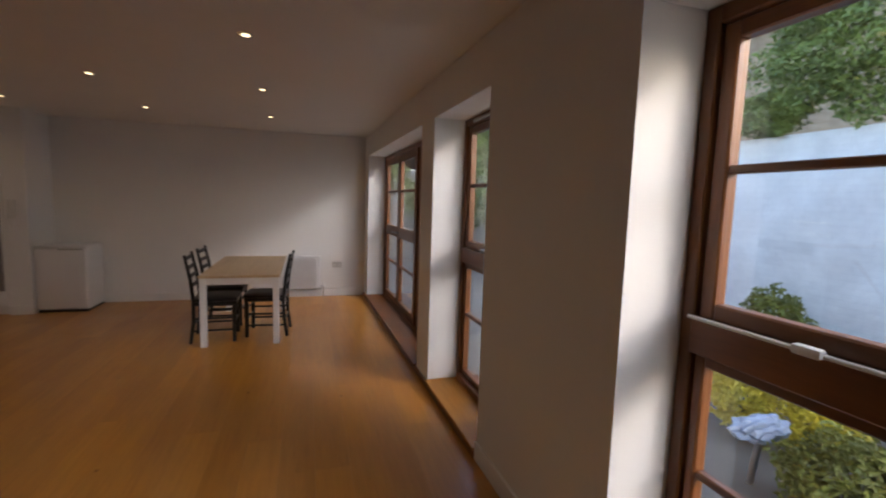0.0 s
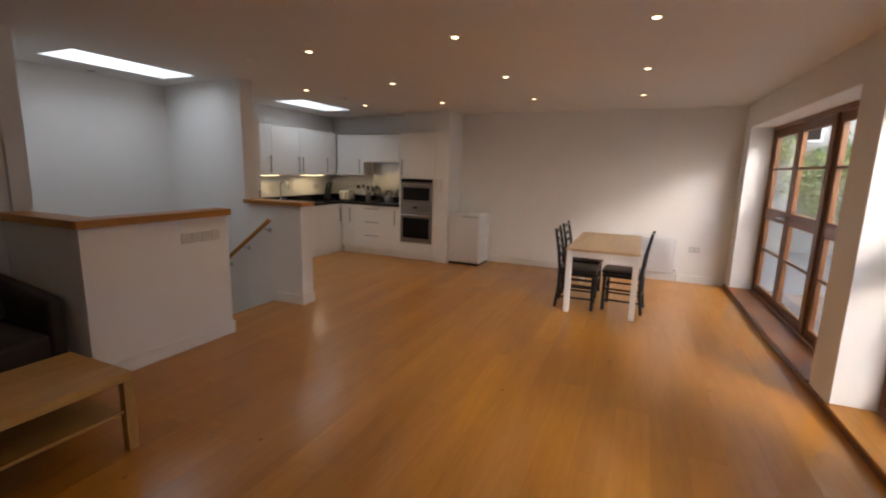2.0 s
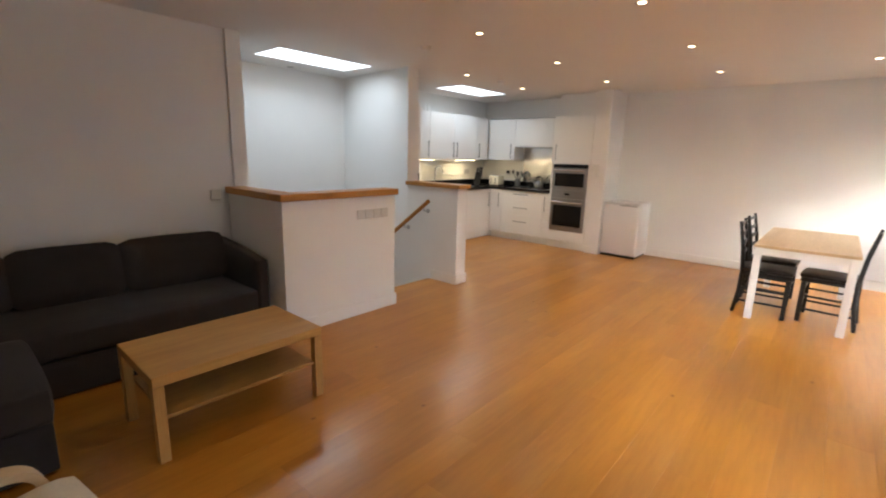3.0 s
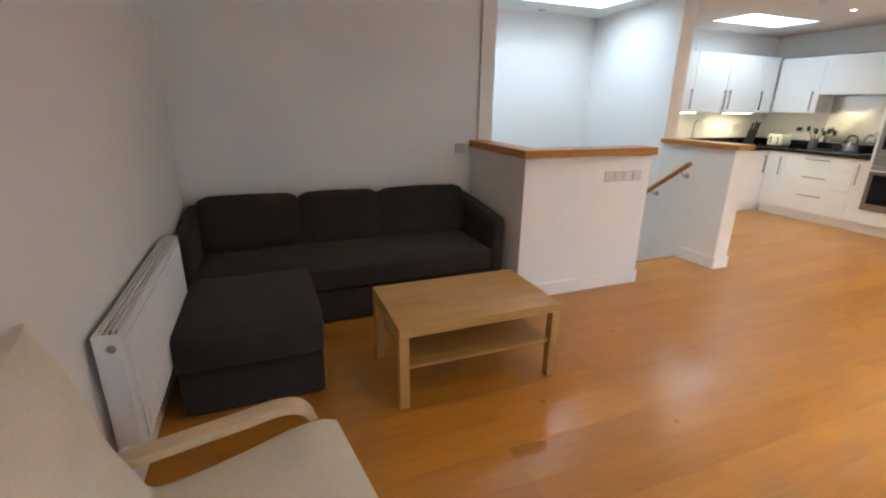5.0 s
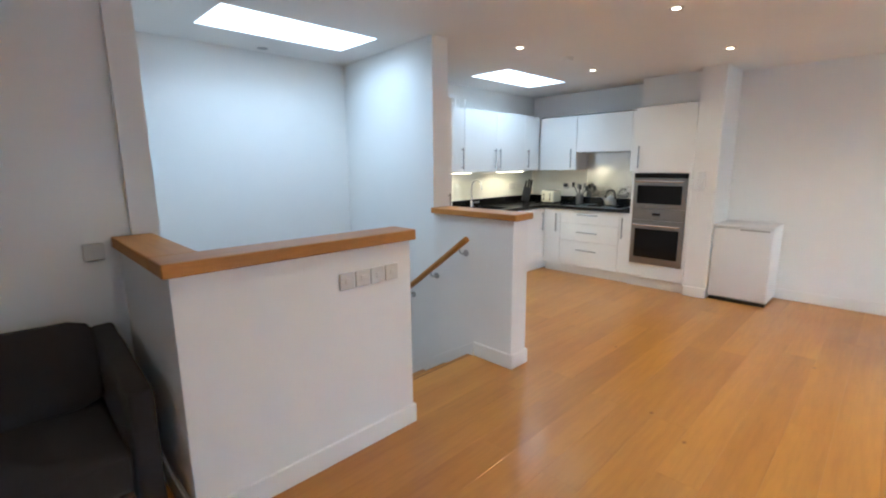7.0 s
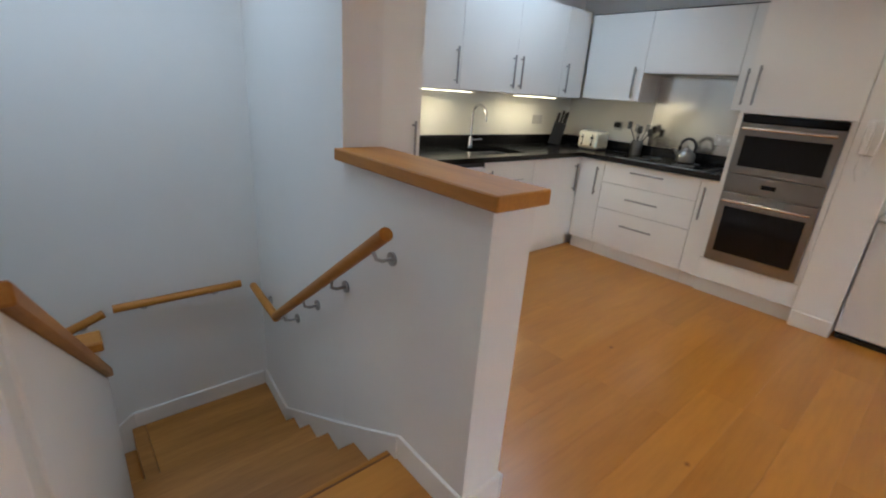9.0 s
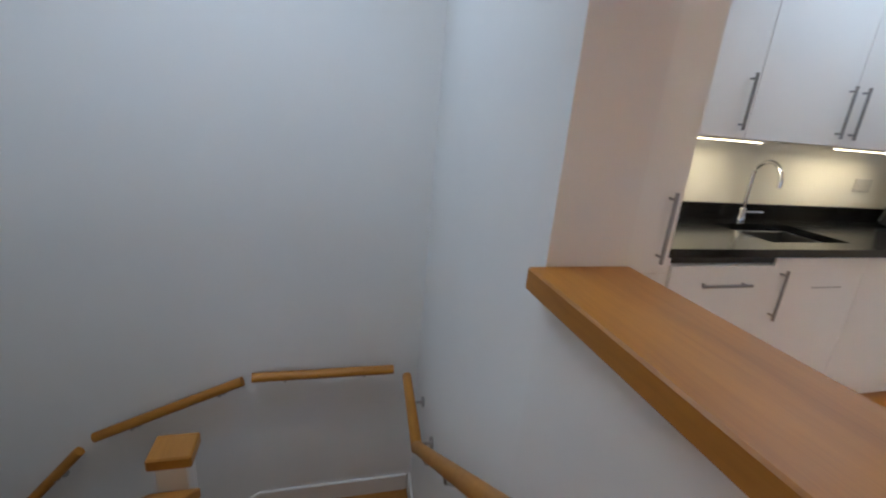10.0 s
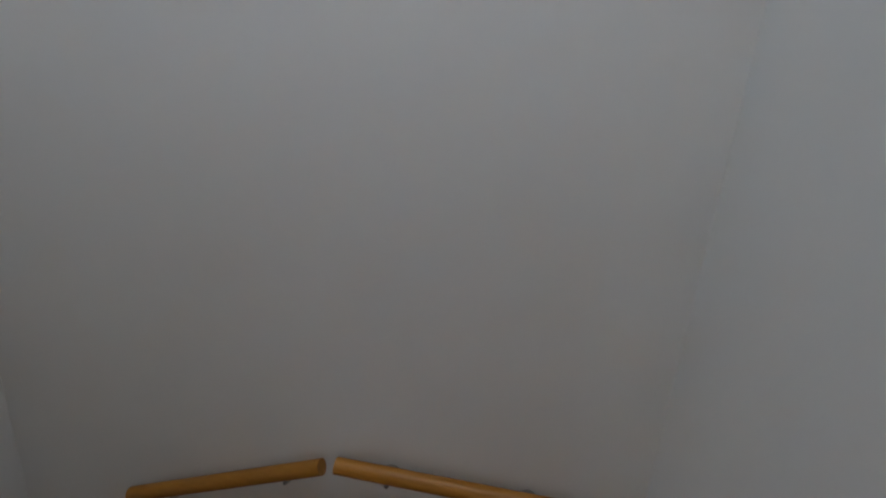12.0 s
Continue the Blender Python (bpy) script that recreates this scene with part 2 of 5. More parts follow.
BRICK = masonry("old_brick", (0.50, 0.37, 0.25), (0.36, 0.26, 0.17), (0.46, 0.41, 0.34), 0.6)
RENDERW = masonry("whitewashed_brick", (0.80, 0.80, 0.79), (0.77, 0.77, 0.765), (0.75, 0.75, 0.745), 0.22)
STONEW = masonry("old_grey_stone", (0.24, 0.23, 0.20), (0.17, 0.165, 0.145), (0.26, 0.25, 0.22), 0.6)
PAVE = paint("grey_paving", (0.125, 0.112, 0.092), 0.9, 0.25, 2.5, 0.4, 40)
LEAFG = paint("green_leaf", (0.14, 0.19, 0.04), 0.5, 0.5, 3.0, 0.1, 40)
LEAFY = paint("yellow_green_leaf", (0.60, 0.50, 0.045), 0.5, 0.4, 4.0, 0.1, 40)
LEAFD = paint("olive_leaf", (0.15, 0.16, 0.025), 0.5, 0.5, 4.0, 0.1, 40)
BARK = paint("bark", (0.10, 0.075, 0.05), 0.9, 0.3, 9.0, 0.6, 40)
BAG = paint("pale_blue_plastic_sheet", (0.25, 0.30, 0.38), 0.4, 0.2, 9.0, 0.5, 40)

# ---- building helpers ----
ORG = {}


def thing(name, base, label, category, group="", kind=""):
    """A top-level Empty at its base; its parts are then given in world coordinates."""
    e = new(name)
    e.location = base
    e.empty_display_size = 0.1
    ORG[e] = Vector(base)
    return tagged(e, label, category, group, kind)


def finish(name, bm, material, smooth=False):
    bmesh.ops.recalc_face_normals(bm, faces=bm.faces[:])
    me = bpy.data.meshes.new(name)
    bm.to_mesh(me)
    bm.free()
    if material:
        me.materials.append(material)
    if smooth:
        me.polygons.foreach_set("use_smooth", [True] * len(me.polygons))
        me.set_sharp_from_angle(angle=radians(38))
    return me


def part(name, bm, material, parent, label="", smooth=False):
    """Links a bmesh, given in world coordinates, as one mesh under a thing or a part."""
    o = ORG.get(parent, Vector((0, 0, 0)))
    for v in bm.verts:
        v.co -= o
    ob = new(name, finish(name, bm, material, smooth))
    ob.parent = parent
    ORG[ob] = o
    return tagged(ob, label)


def cuboid(bm, lo, hi, bevel=0.0, segments=1, m=None):
    lo, hi = Vector(lo), Vector(hi)
    made = bmesh.ops.create_cube(bm, size=1)["verts"]
    c, d = (lo + hi) / 2, hi - lo
    for v in made:
        v.co = Vector((v.co.x * d.x, v.co.y * d.y, v.co.z * d.z)) + c
    if bevel > 0:
        edges = list({e for v in made for e in v.link_edges})
        out = bmesh.ops.bevel(bm, geom=edges, offset=min(bevel, min(d) * 0.45), segments=segments, profile=0.5, affect="EDGES")
        made = list({v for f in out["faces"] for v in f.verts} | {v for v in made if v.is_valid})
    if m is not None:
        bmesh.ops.transform(bm, matrix=m, verts=made)
    return made


def block(name, lo, hi, material, parent, bevel=0.002, segments=1, label="", m=None, smooth=None):
    bm = bmesh.new()
    cuboid(bm, lo, hi, bevel, segments, m)
    return part(name, bm, material, parent, label, segments > 1 if smooth is None else smooth)


def tube(bm, points, r, sides=12, cap=True):
    """A round bar along a line of points."""
    pts = [Vector(p) for p in points]
    rings = []
    for i, p in enumerate(pts):
        a, b = pts[max(0, i - 1)], pts[min(len(pts) - 1, i + 1)]
        d = (b - a).normalized()
        side = d.cross(Vector((0, 0, 1)) if abs(d.z) < 0.95 else Vector((1, 0, 0))).normalized()
        up = side.cross(d).normalized()
        rr = r[i] if isinstance(r, (list, tuple)) else r
        rings.append([bm.verts.new(p + rr * (math.cos(2 * math.pi * k / sides) * side + math.sin(2 * math.pi * k / sides) * up)) for k in range(sides)])
    for p, q in zip(rings, rings[1:]):
        for k in range(sides):
            bm.faces.new((p[k], p[(k + 1) % sides], q[(k + 1) % sides], q[k]))
    if cap:
        bm.faces.new(rings[0][::-1])
        bm.faces.new(rings[-1])


def rod(name, points, r, material, parent, label="", sides=12):
    bm = bmesh.new()
    tube(bm, points, r, sides)
    return part(name, bm, material, parent, label, True)


def lathe(name, profile, centre, material, parent, label="", sides=28, squash=1.0):
    """A turned shape: profile is (radius, height) pairs."""
    bm = bmesh.new()
    c = Vector(centre)
    rings = [[bm.verts.new(c + Vector((r * math.cos(2 * math.pi * k / sides), squash * r * math.sin(2 * math.pi * k / sides), h))) for k in range(sides)] for r, h in profile]
    for p, q in zip(rings, rings[1:]):
        for k in range(sides):
            bm.faces.new((p[k], p[(k + 1) % sides], q[(k + 1) % sides], q[k]))
    bm.faces.new(rings[0][::-1])
    bm.faces.new(rings[-1])
    return part(name, bm, material, parent, label, True)


def boxes(name, spans, material, label, category, kind="structure", bevel=0.0):
    """One piece of the setting made of butted boxes."""
    bm = bmesh.new()
    for lo, hi in spans:
        cuboid(bm, lo, hi, bevel)
    ob = new(name, finish(name, bm, material))
    return tagged(ob, label, category, kind=kind)


def solid(name, lo, hi, material, label, category, bevel=0.002, kind="structure", segments=1):
    bm = bmesh.new()
    cuboid(bm, lo, hi, bevel, segments)
    ob = new(name, finish(name, bm, material, segments > 1))
    return tagged(ob, label, category, kind=kind)


# ---- plan, in metres ----
H = 2.52                     # ceiling
XE, XO = 1.24, 1.592         # window wall, inside and outside
XF = 1.495                  # window frames start here
YN, YS = 7.25, -0.82         # far wall, radiator wall
XB = -5.68                   # back wall of stairs and kitchen
XS = -4.38                   # sofa wall
SILL, HEAD = 0.07, 2.215
OPENINGS = {"window_1": (0.12, 1.195), "window_2": (2.37, 3.46), "door_1": (3.83, 6.93)}
# the glazed wall runs slightly out of square with the room
SKEW = Matrix.Translation((XE, 7.0, 0)) @ Matrix.Rotation(radians(1.2), 4, "Z") @ Matrix.Translation((-XE, -7.0, 0))

# window wall
spans, at = [], YS - 0.25
for y0, y1 in OPENINGS.values():
    spans.append(((XE, at, -0.3), (XO, y0, H)))
    spans.append(((XE, y0, HEAD), (XO, y1, H)))
    spans.append(((XE, y0, -0.3), (XO, y1, SILL - 0.025)))
    at = y1
spans.append(((XE, at, -0.3), (XO, YN + 0.25, H)))
wall_east = boxes("wall_east", spans, WHITE, "white painted wall with deep window reveals", "wall")
boxes("wall_north", [((XB - 0.22, YN, -0.3), (XE, YN + 0.25, H))], WHITE, "plain white painted end wall", "wall")
boxes("wall_south", [((XS, YS - 0.25, -0.3), (XE + 0.17, YS, H))], WHITE, "plain white painted wall behind the radiator", "wall")
boxes("wall_west", [((XS - 0.22, YS - 0.25, -0.3), (XS, 1.60, H)), ((-4.60, 1.60, -0.3), (-4.345, 1.73, H))], WHITE, "white painted wall behind the sofa ending in a pier", "wall")
boxes("wall_stair_back", [((XB - 0.22, 1.60, -2.9), (XB, YN, H))], WHITE, "tall white wall at the back of stairs and kitchen", "wall")
boxes("wall_stair_south", [((XB, 1.60, -2.9), (-4.60, 1.73, H)), ((-4.60, 1.60, -2.9), (-3.54, 1.73, -0.3))], WHITE, "white wall closing the stairwell", "wall")
LEAN = 0.085                 # the stair side of this wall runs slightly out of square


def yb(x):
    return 3.695 + LEAN * max(0.0, -4.225 - x)


bm = bmesh.new()
for x0, x1, z0, z1 in ((XB, -4.236, -2.9, H), (-4.236, -3.81, -2.9, 1.125), (-3.81, -3.415, -0.03, 1.125)):
    for v in cuboid(bm, (x0, 3.70, z0), (x1, 3.87, z1)):
        if v.co.y < 3.8:
            v.co.y = yb(v.co.x)
tagged(new("wall_stair_north", finish("wall_stair_north", bm, WHITE)), "white wall between stairs and kitchen, stepping down to a half wall", "wall", kind="structure")
boxes("wall_stair_half", [((-3.54, 1.535, -2.9), (-3.415, 2.725, 1.113)), ((-4.345, 1.535, -0.03), (-3.54, 1.66, 1.113))], WHITE, "white half wall wrapping the stairwell", "half wall")
boxes("wall_stair_front", [((-3.79, 2.75, -2.9), (-3.54, 3.70, -0.2))], WHITE, "white wall below the stair head", "wall")
boxes("stair_floor", [((XB, 1.73, -3.0), (-3.54, 3.70, -2.9))], STAIR, "oak floor at the foot of the stairs", "floor")

# ceiling with the two roof lights
SKY = [(-5.17, -4.63, 2.27, 3.47), (-5.18, -4.63, 5.20, 6.38)]
cx0, cx1 = SKY[1][0], SKY[1][1]
spans = [((XB - 0.22, YS - 0.25, H), (cx0, YN + 0.25, H + 0.3)), ((cx1, YS - 0.25, H), (XO + 0.2, YN + 0.25, H + 0.3)),
         ((cx0, YS - 0.25, H), (cx1, 2.27, H + 0.3)), ((cx0, 3.47, H), (cx1, 5.20, H + 0.3)), ((cx0, 6.38, H), (cx1, YN + 0.25, H + 0.3))]
boxes("ceiling", spans, CEIL, "flat white painted ceiling", "ceiling")

# sub-floor under the boards
boxes("floor_base", [((-3.41, YS, -0.3), (XE + 0.17, YN, -0.019)), ((-5.68, 3.87, -0.3), (-3.41, YN, -0.019)), ((XS, YS, -0.3), (-3.41, 1.535, -0.019)), ((-3.81, 2.75, -0.2), (-3.41, 3.70, -0.019))],
      DARK, "dark boarded floor base", "floor base")

# skirting boards
def skirting(name, lo, hi):
    return solid(name, lo, hi, GLOSSW, "white painted skirting board", "skirting board", 0.004)


SK = 0.115
skirting("baseboard_north", (-2.92, YN - 0.016, 0), (XE - 0.04, YN, SK))
base_east = skirting("baseboard_east", (XE - 0.016, YS, 0), (XE, 2.37, SK))
skirting("baseboard_south", (XS, YS, 0), (XE + 0.13, YS + 0.016, SK))
skirting("baseboard_west", (XS, YS + 0.016, 0), (XS + 0.016, 1.519, SK))
skirting("baseboard_half_wall", (-3.415, 1.519, 0), (-3.399, 2.741, SK))
skirting("baseboard_half_wall_return", (-4.364, 1.519, 0), (-3.415, 1.535, SK))
skirting("baseboard_half_wall_end", (-3.54, 2.725, 0), (-3.415, 2.741, SK))
skirting("baseboard_stub_side", (-3.78, 3.684, 0), (-3.399, 3.70, SK))
skirting("baseboard_stub_end", (-3.415, 3.70, 0), (-3.399, 3.87, SK))
skirting("baseboard_stub_kitchen", (-4.80, 3.87, 0), (-3.399, 3.886, SK))
skirting("baseboard_pier", (-3.155, 6.644, 0), (-2.92, 6.66, SK))
skirting("baseboard_landing_back", (XB, 2.95, -0.825), (XB + 0.016, 3.79, -0.825 + SK))
ob = skirting("baseboard_landing_side", (XB, 3.684, -0.825), (-4.98, 3.70, -0.825 + SK))
for v in ob.data.vertices:
    v.co.y += yb(v.co.x) - 3.70


# oak cappings of the half walls
def capping(name, spans, label):
    bm = bmesh.new()
    for lo, hi in spans:
        cuboid(bm, lo, hi, 0.004)
    return tagged(new(name, finish(name, bm, OAKY if "half" in name else OAKX)), label, "capping", kind="structure")


capping("trim_half_wall_capping", [((-3.57, 1.505, 1.115), (-3.375, 2.74, 1.172))], "varnished oak capping on the half wall")
capping("trim_return_capping", [((-4.343, 1.505, 1.115), (-3.572, 1.69, 1.172))], "varnished oak capping on the half wall return")
capping("trim_stub_capping", [((-4.234, 3.657, 1.127), (-3.372, 3.876, 1.172))], "varnished oak capping on the kitchen half wall")

# kerb along the glazed wall, and reveal boards
glazed_side = [wall_east, base_east]
glazed_side.append(solid("trim_kerb", (XE - 0.022, 2.371, 0), (XE - 0.001, YN - 0.02, SILL - 0.021), FRAMEY, "dark stained timber kerb along the glazing", "kerb", 0.004))
for k, (y0, y1) in OPENINGS.items():
    glazed_side.append(solid("sill_" + k, (XE - 0.026, y0 + 0.001, SILL - 0.019), (XF, y1 - 0.001, SILL), OAKY if k != "door_1" else FRAMEY, "oak board in the window reveal", "window board", 0.004))


# ---- glazing ----
def sash(parent, y0, y1, z0, z1, x0, w, bars, depth=0.055):
    """A timber sash with upright stiles, rails, glazing bars and panes of its own."""
    x1 = x0 + depth
    block("stile", (x0, y0, z0), (x1, y0 + w, z1), FRAME, parent, 0.006)
    block("stile", (x0, y1 - w, z0), (x1, y1, z1), FRAME, parent, 0.006)
    block("rail", (x0, y0 + w, z0), (x1, y1 - w, z0 + w), FRAMEY, parent, 0.006)
    block("rail", (x0, y0 + w, z1 - w), (x1, y1 - w, z1), FRAMEY, parent, 0.006)
    edges = [z0 + w] + list(bars) + [z1 - w]
    for b in bars:
        block("glazing_bar", (x0 + 0.008, y0 + w, b - 0.014), (x1 - 0.008, y1 - w, b + 0.014), FRAMEY, parent, 0.004)
    for a, b in zip(edges, edges[1:]):
        pane = block("pane", (x0 + 0.022, y0 + w - 0.006, a - 0.004), (x0 + 0.028, y1 - w + 0.006, b + 0.004), GLASS, parent, 0)
        pane.visible_shadow = False


def window_unit(name, y0, y1, label):
    e = thing(name, (XF, (y0 + y1) / 2, SILL), label, "window", kind="structure")
    x0, x1 = XF, XF + 0.09
    block("jamb", (x0, y0, SILL), (x1, y0 + 0.055, HEAD), FRAME, e, 0.005)
    block("jamb", (x0, y1 - 0.055, SILL), (x1, y1, HEAD), FRAME, e, 0.005)
    block("head", (x0, y0 + 0.055, HEAD - 0.06), (x1, y1 - 0.055, HEAD), FRAMEY, e, 0.005)
    block("sill", (x0 - 0.02, y0 + 0.055, SILL), (x1 + 0.05, y1 - 0.055, SILL + 0.06), FRAMEY, e, 0.005)
    block("transom", (x0 - 0.012, y0 + 0.055, 1.07), (x1, y1 - 0.055, 1.192), FRAMEY, e, 0.006)
    block("trickle_vent", (x0 - 0.016, y0 + 0.22, HEAD - 0.05), (x0, y1 - 0.22, HEAD - 0.025), GREYPL, e, 0.004, label="slim grey trickle vent")
    sash(e, y0 + 0.057, y1 - 0.057, 1.194, HEAD - 0.062, x0 + 0.018, 0.056, [1.69])
    sash(e, y0 + 0.057, y1 - 0.057, SILL + 0.062, 1.068, x0 + 0.018, 0.04, [0.64])
    return e


w1 = window_unit("window_1", *OPENINGS["window_1"], "tall stained timber window with white stay bar")
w2 = window_unit("window_2", *OPENINGS["window_2"], "tall stained timber window with glazing bars")
# white fastener bar along the transom of the window by the corner
rod("stay_bar", [(XF - 0.022, 0.21, 1.198), (XF - 0.022, 1.14, 1.198)], 0.0065, WPLAST, w1, "white lacquered fastener bar")
block("fastener", (XF - 0.042, 0.72, 1.187), (XF - 0.012, 0.795, 1.215), WPLAST, w1, 0.008, 2, "white plastic window fastener")
block("fastener", (XF - 0.04, 2.84, 1.20), (XF - 0.012, 2.96, 1.225), SATIN, w2, 0.006, 2, "metal window fastener")

d1 = thing("door_1", (XF, 5.3, SILL), "stained timber glazed double doors with side light", "glazed door", kind="structure")
y0, y1 = OPENINGS["door_1"]
block("jamb", (XF, y0, SILL), (XF + 0.09, y0 + 0.06, HEAD), FRAME, d1, 0.005)
block("jamb", (XF, y1 - 0.06, SILL), (XF + 0.09, y1, HEAD), FRAME, d1, 0.005)
block("head", (XF, y0 + 0.06, HEAD - 0.06), (XF + 0.09, y1 - 0.06, HEAD), FRAMEY, d1, 0.005)
block("threshold", (XF - 0.02, y0 + 0.06, SILL), (XF + 0.13, y1 - 0.06, SILL + 0.03), FRAMEY, d1, 0.005)
block("mullion", (XF - 0.01, 4.93, SILL + 0.03), (XF + 0.09, 5.02, HEAD - 0.06), FRAME, d1, 0.005)
for a, b in ((y0 + 0.062, 4.928), (5.022, 5.94), (5.945, y1 - 0.062)):
    leaf = thing("leaf", (XF, a, SILL), "", "")
    leaf.parent = d1
    leaf.location = (0, 0, 0)
    ORG[leaf] = ORG[d1]
    sash(leaf, a, b, SILL + 0.032, HEAD - 0.062, XF + 0.012, 0.085, [])
    block("lock_rail", (XF + 0.01, a + 0.085, 1.05), (XF + 0.068, b - 0.085, 1.19), FRAMEY, leaf, 0.005)
    for z in (0.66, 1.68):
        block("glazing_bar", (XF + 0.02, a + 0.085, z - 0.014), (XF + 0.06, b - 0.085, z + 0.014), FRAMEY, leaf, 0.004)
for y in (5.89, 6.0):
    rod("lever_handle", [(XF + 0.01, y, 1.12), (XF - 0.045, y, 1.12), (XF - 0.045, y + (0.11 if y > 5.95 else -0.11), 1.12)], 0.009, SATIN, d1, "satin lever handle")

for ob in glazed_side + [w1, w2, d1]:
    ob.matrix_basis = SKEW @ ob.matrix_basis

# roof lights: shaft lining, frame and pale sky-lit glazing
for i, (x0, x1, y0, y1) in enumerate(SKY):
    e = thing("roof_light", ((x0 + x1) / 2, (y0 + y1) / 2, H + 0.2), "bright rectangular roof light in the ceiling", "roof light", "roof lights", "structure")
    g = 0.03
    block("frame_side", (x0, y0, H + 0.20), (x0 + g, y1, H + 0.28), GLOSSW, e)
    block("frame_side", (x1 - g, y0, H + 0.20), (x1, y1, H + 0.28), GLOSSW, e)
    block("frame_end", (x0 + g, y0, H + 0.20), (x1 - g, y0 + g, H + 0.28), GLOSSW, e)
    block("frame_end", (x0 + g, y1 - g, H + 0.20), (x1 - g, y1, H + 0.28), GLOSSW, e)
    block("glazing", (x0 + g, y0 + g, H + 0.24), (x1 - g, y1 - g, H + 0.25), FROST, e, 0)
    lamp("AREA", "roof_light_daylight", pose((x0 + x1) / 2, (y0 + y1) / 2, H + 0.19), (0.42, 0.31)[i], (0.76, 0.85, 1.0), x1 - x0 - 0.08, y1 - y0 - 0.08)

# ---- downlights ----
fit1 = thing("downlight", (-2.63, 1.6, H), "small round recessed ceiling downlight, lit", "downlight", "ceiling downlights")
lathe("bezel", [(0.044, -0.004), (0.046, -0.002), (0.046, 0.0)], (-2.63, 1.6, H), SATIN, fit1, "satin metal rim", 20)
lathe("lamp_face", [(0.026, -0.006), (0.027, -0.004)], (-2.63, 1.6, H), BULB, fit1, "glowing warm lamp", 20)
spots = [(x - 0.036 * i, y) for i, y in enumerate((1.6, 3.0, 4.46, 5.94)) for x in (-2.63, -1.30, 0.03)] + [(-4.01, 4.54), (-4.04, 5.93)]
for x, y in spots:
    if (x, y) != spots[0]:
        copy_thing(fit1, pose(x, y, H))
    lamp("SPOT", "downlight_beam", pose(x, y, H - 0.02), 0.43, (1.0, 0.78, 0.52), 0.03, None, 150)
well = copy_thing(fit1, pose(-5.54, 2.92, H))
tagged(well, "small round recessed downlight over the stairs, unlit", "downlight")
for c in well.children:
    if c.name.startswith("lamp_face"):
        c.data = c.data.copy()
        c.data.materials[0] = GLASS
for x, y in ((-3.39, 3.09), (-3.92, 5.19)):
    e = thing("smoke_alarm", (x, y, H), "round white smoke alarm on the ceiling", "smoke alarm", "smoke alarms")
    lathe("base", [(0.058, -0.012), (0.06, -0.008), (0.06, 0.0)], (x, y, H), WPLAST, e)
    lathe("cover", [(0.03, -0.038), (0.045, -0.034), (0.052, -0.022), (0.052, -0.012)], (x, y, H), WPLAST, e)

# ---- staircase ----
LAND = -0.825
RISE = -LAND / 5
stairs = thing("staircase", (-4.4, 3.3, LAND), "oak staircase turning at a quarter landing between white walls", "staircase")
GO = (4.98 - 3.81) / 4
SY0, SY1 = 2.738, 3.80


def step_tread(x0, x1, y0, y1, z):
    t = block("tread", (x0, y0, z - 0.03), (x1 - 0.012, y1, z), STAIR, stairs, 0.002)
    block("nosing", (x1 - 0.011, y0, z - 0.032), (x1 + 0.006, y1, z + 0.001), NOSE, t, 0.006, 2, "darker rounded nosing")


for i in range(5):
    x = -3.81 - i * GO
    z = -RISE * (i + 1)
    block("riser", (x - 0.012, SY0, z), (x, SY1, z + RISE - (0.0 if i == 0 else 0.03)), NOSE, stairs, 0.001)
    if i < 4:
        step_tread(x - GO - 0.012, x + 0.018, SY0, SY1, z)
block("nosing", (-3.845, 2.738, -0.03), (-3.811, SY1, 0.0), OAKY, stairs, 0.008, 2)
block("landing", (XB + 0.001, 3.005, LAND - 0.04), (-3.81 - 4 * GO + 0.02, SY1, LAND), STAIR, stairs, 0.006, 2, "oak boarded quarter landing")
block("landing_nosing", (XB + 0.001, 2.93, LAND - 0.04), (-3.81 - 4 * GO + 0.02, 3.004, LAND + 0.002), STAIR, stairs, 0.006, 2, "darker oak edge of the landing")
for i in range(5):
    y = 2.93 - i * 0.27
    z = LAND - RISE * (i + 1)
    block("riser", (XB + 0.001, y, z), (-4.96, y + 0.012, z + RISE - 0.04), STAIR, stairs, 0.001)
    if i < 4:
        block("tread", (XB + 0.001, y - 0.27 - 0.012, z - 0.03), (-4.96, y + 0.02, z), STAIR, stairs, 0.006, 2)


def prism(name, outline, axis, a, b, material, parent, label="", bevel=0.003):
    """A flat outline in two axes, thick along the third."""
    bm = bmesh.new()
    k = {"y": lambda u, v, w: (u, w, v), "x": lambda u, v, w: (w, u, v)}[axis]
    f0 = [bm.verts.new(k(u, v, a)) for u, v in outline]
    f1 = [bm.verts.new(k(u, v, b)) for u, v in outline]
    n = len(outline)
    bm.faces.new(f0)
    bm.faces.new(f1[::-1])
    for i in range(n):
        bm.faces.new((f0[i], f0[(i + 1) % n], f1[(i + 1) % n], f1[i]))
    if bevel:
        bmesh.ops.bevel(bm, geom=bm.edges[:], offset=bevel, segments=1, affect="EDGES")
    return part(name, bm, material, parent, label)


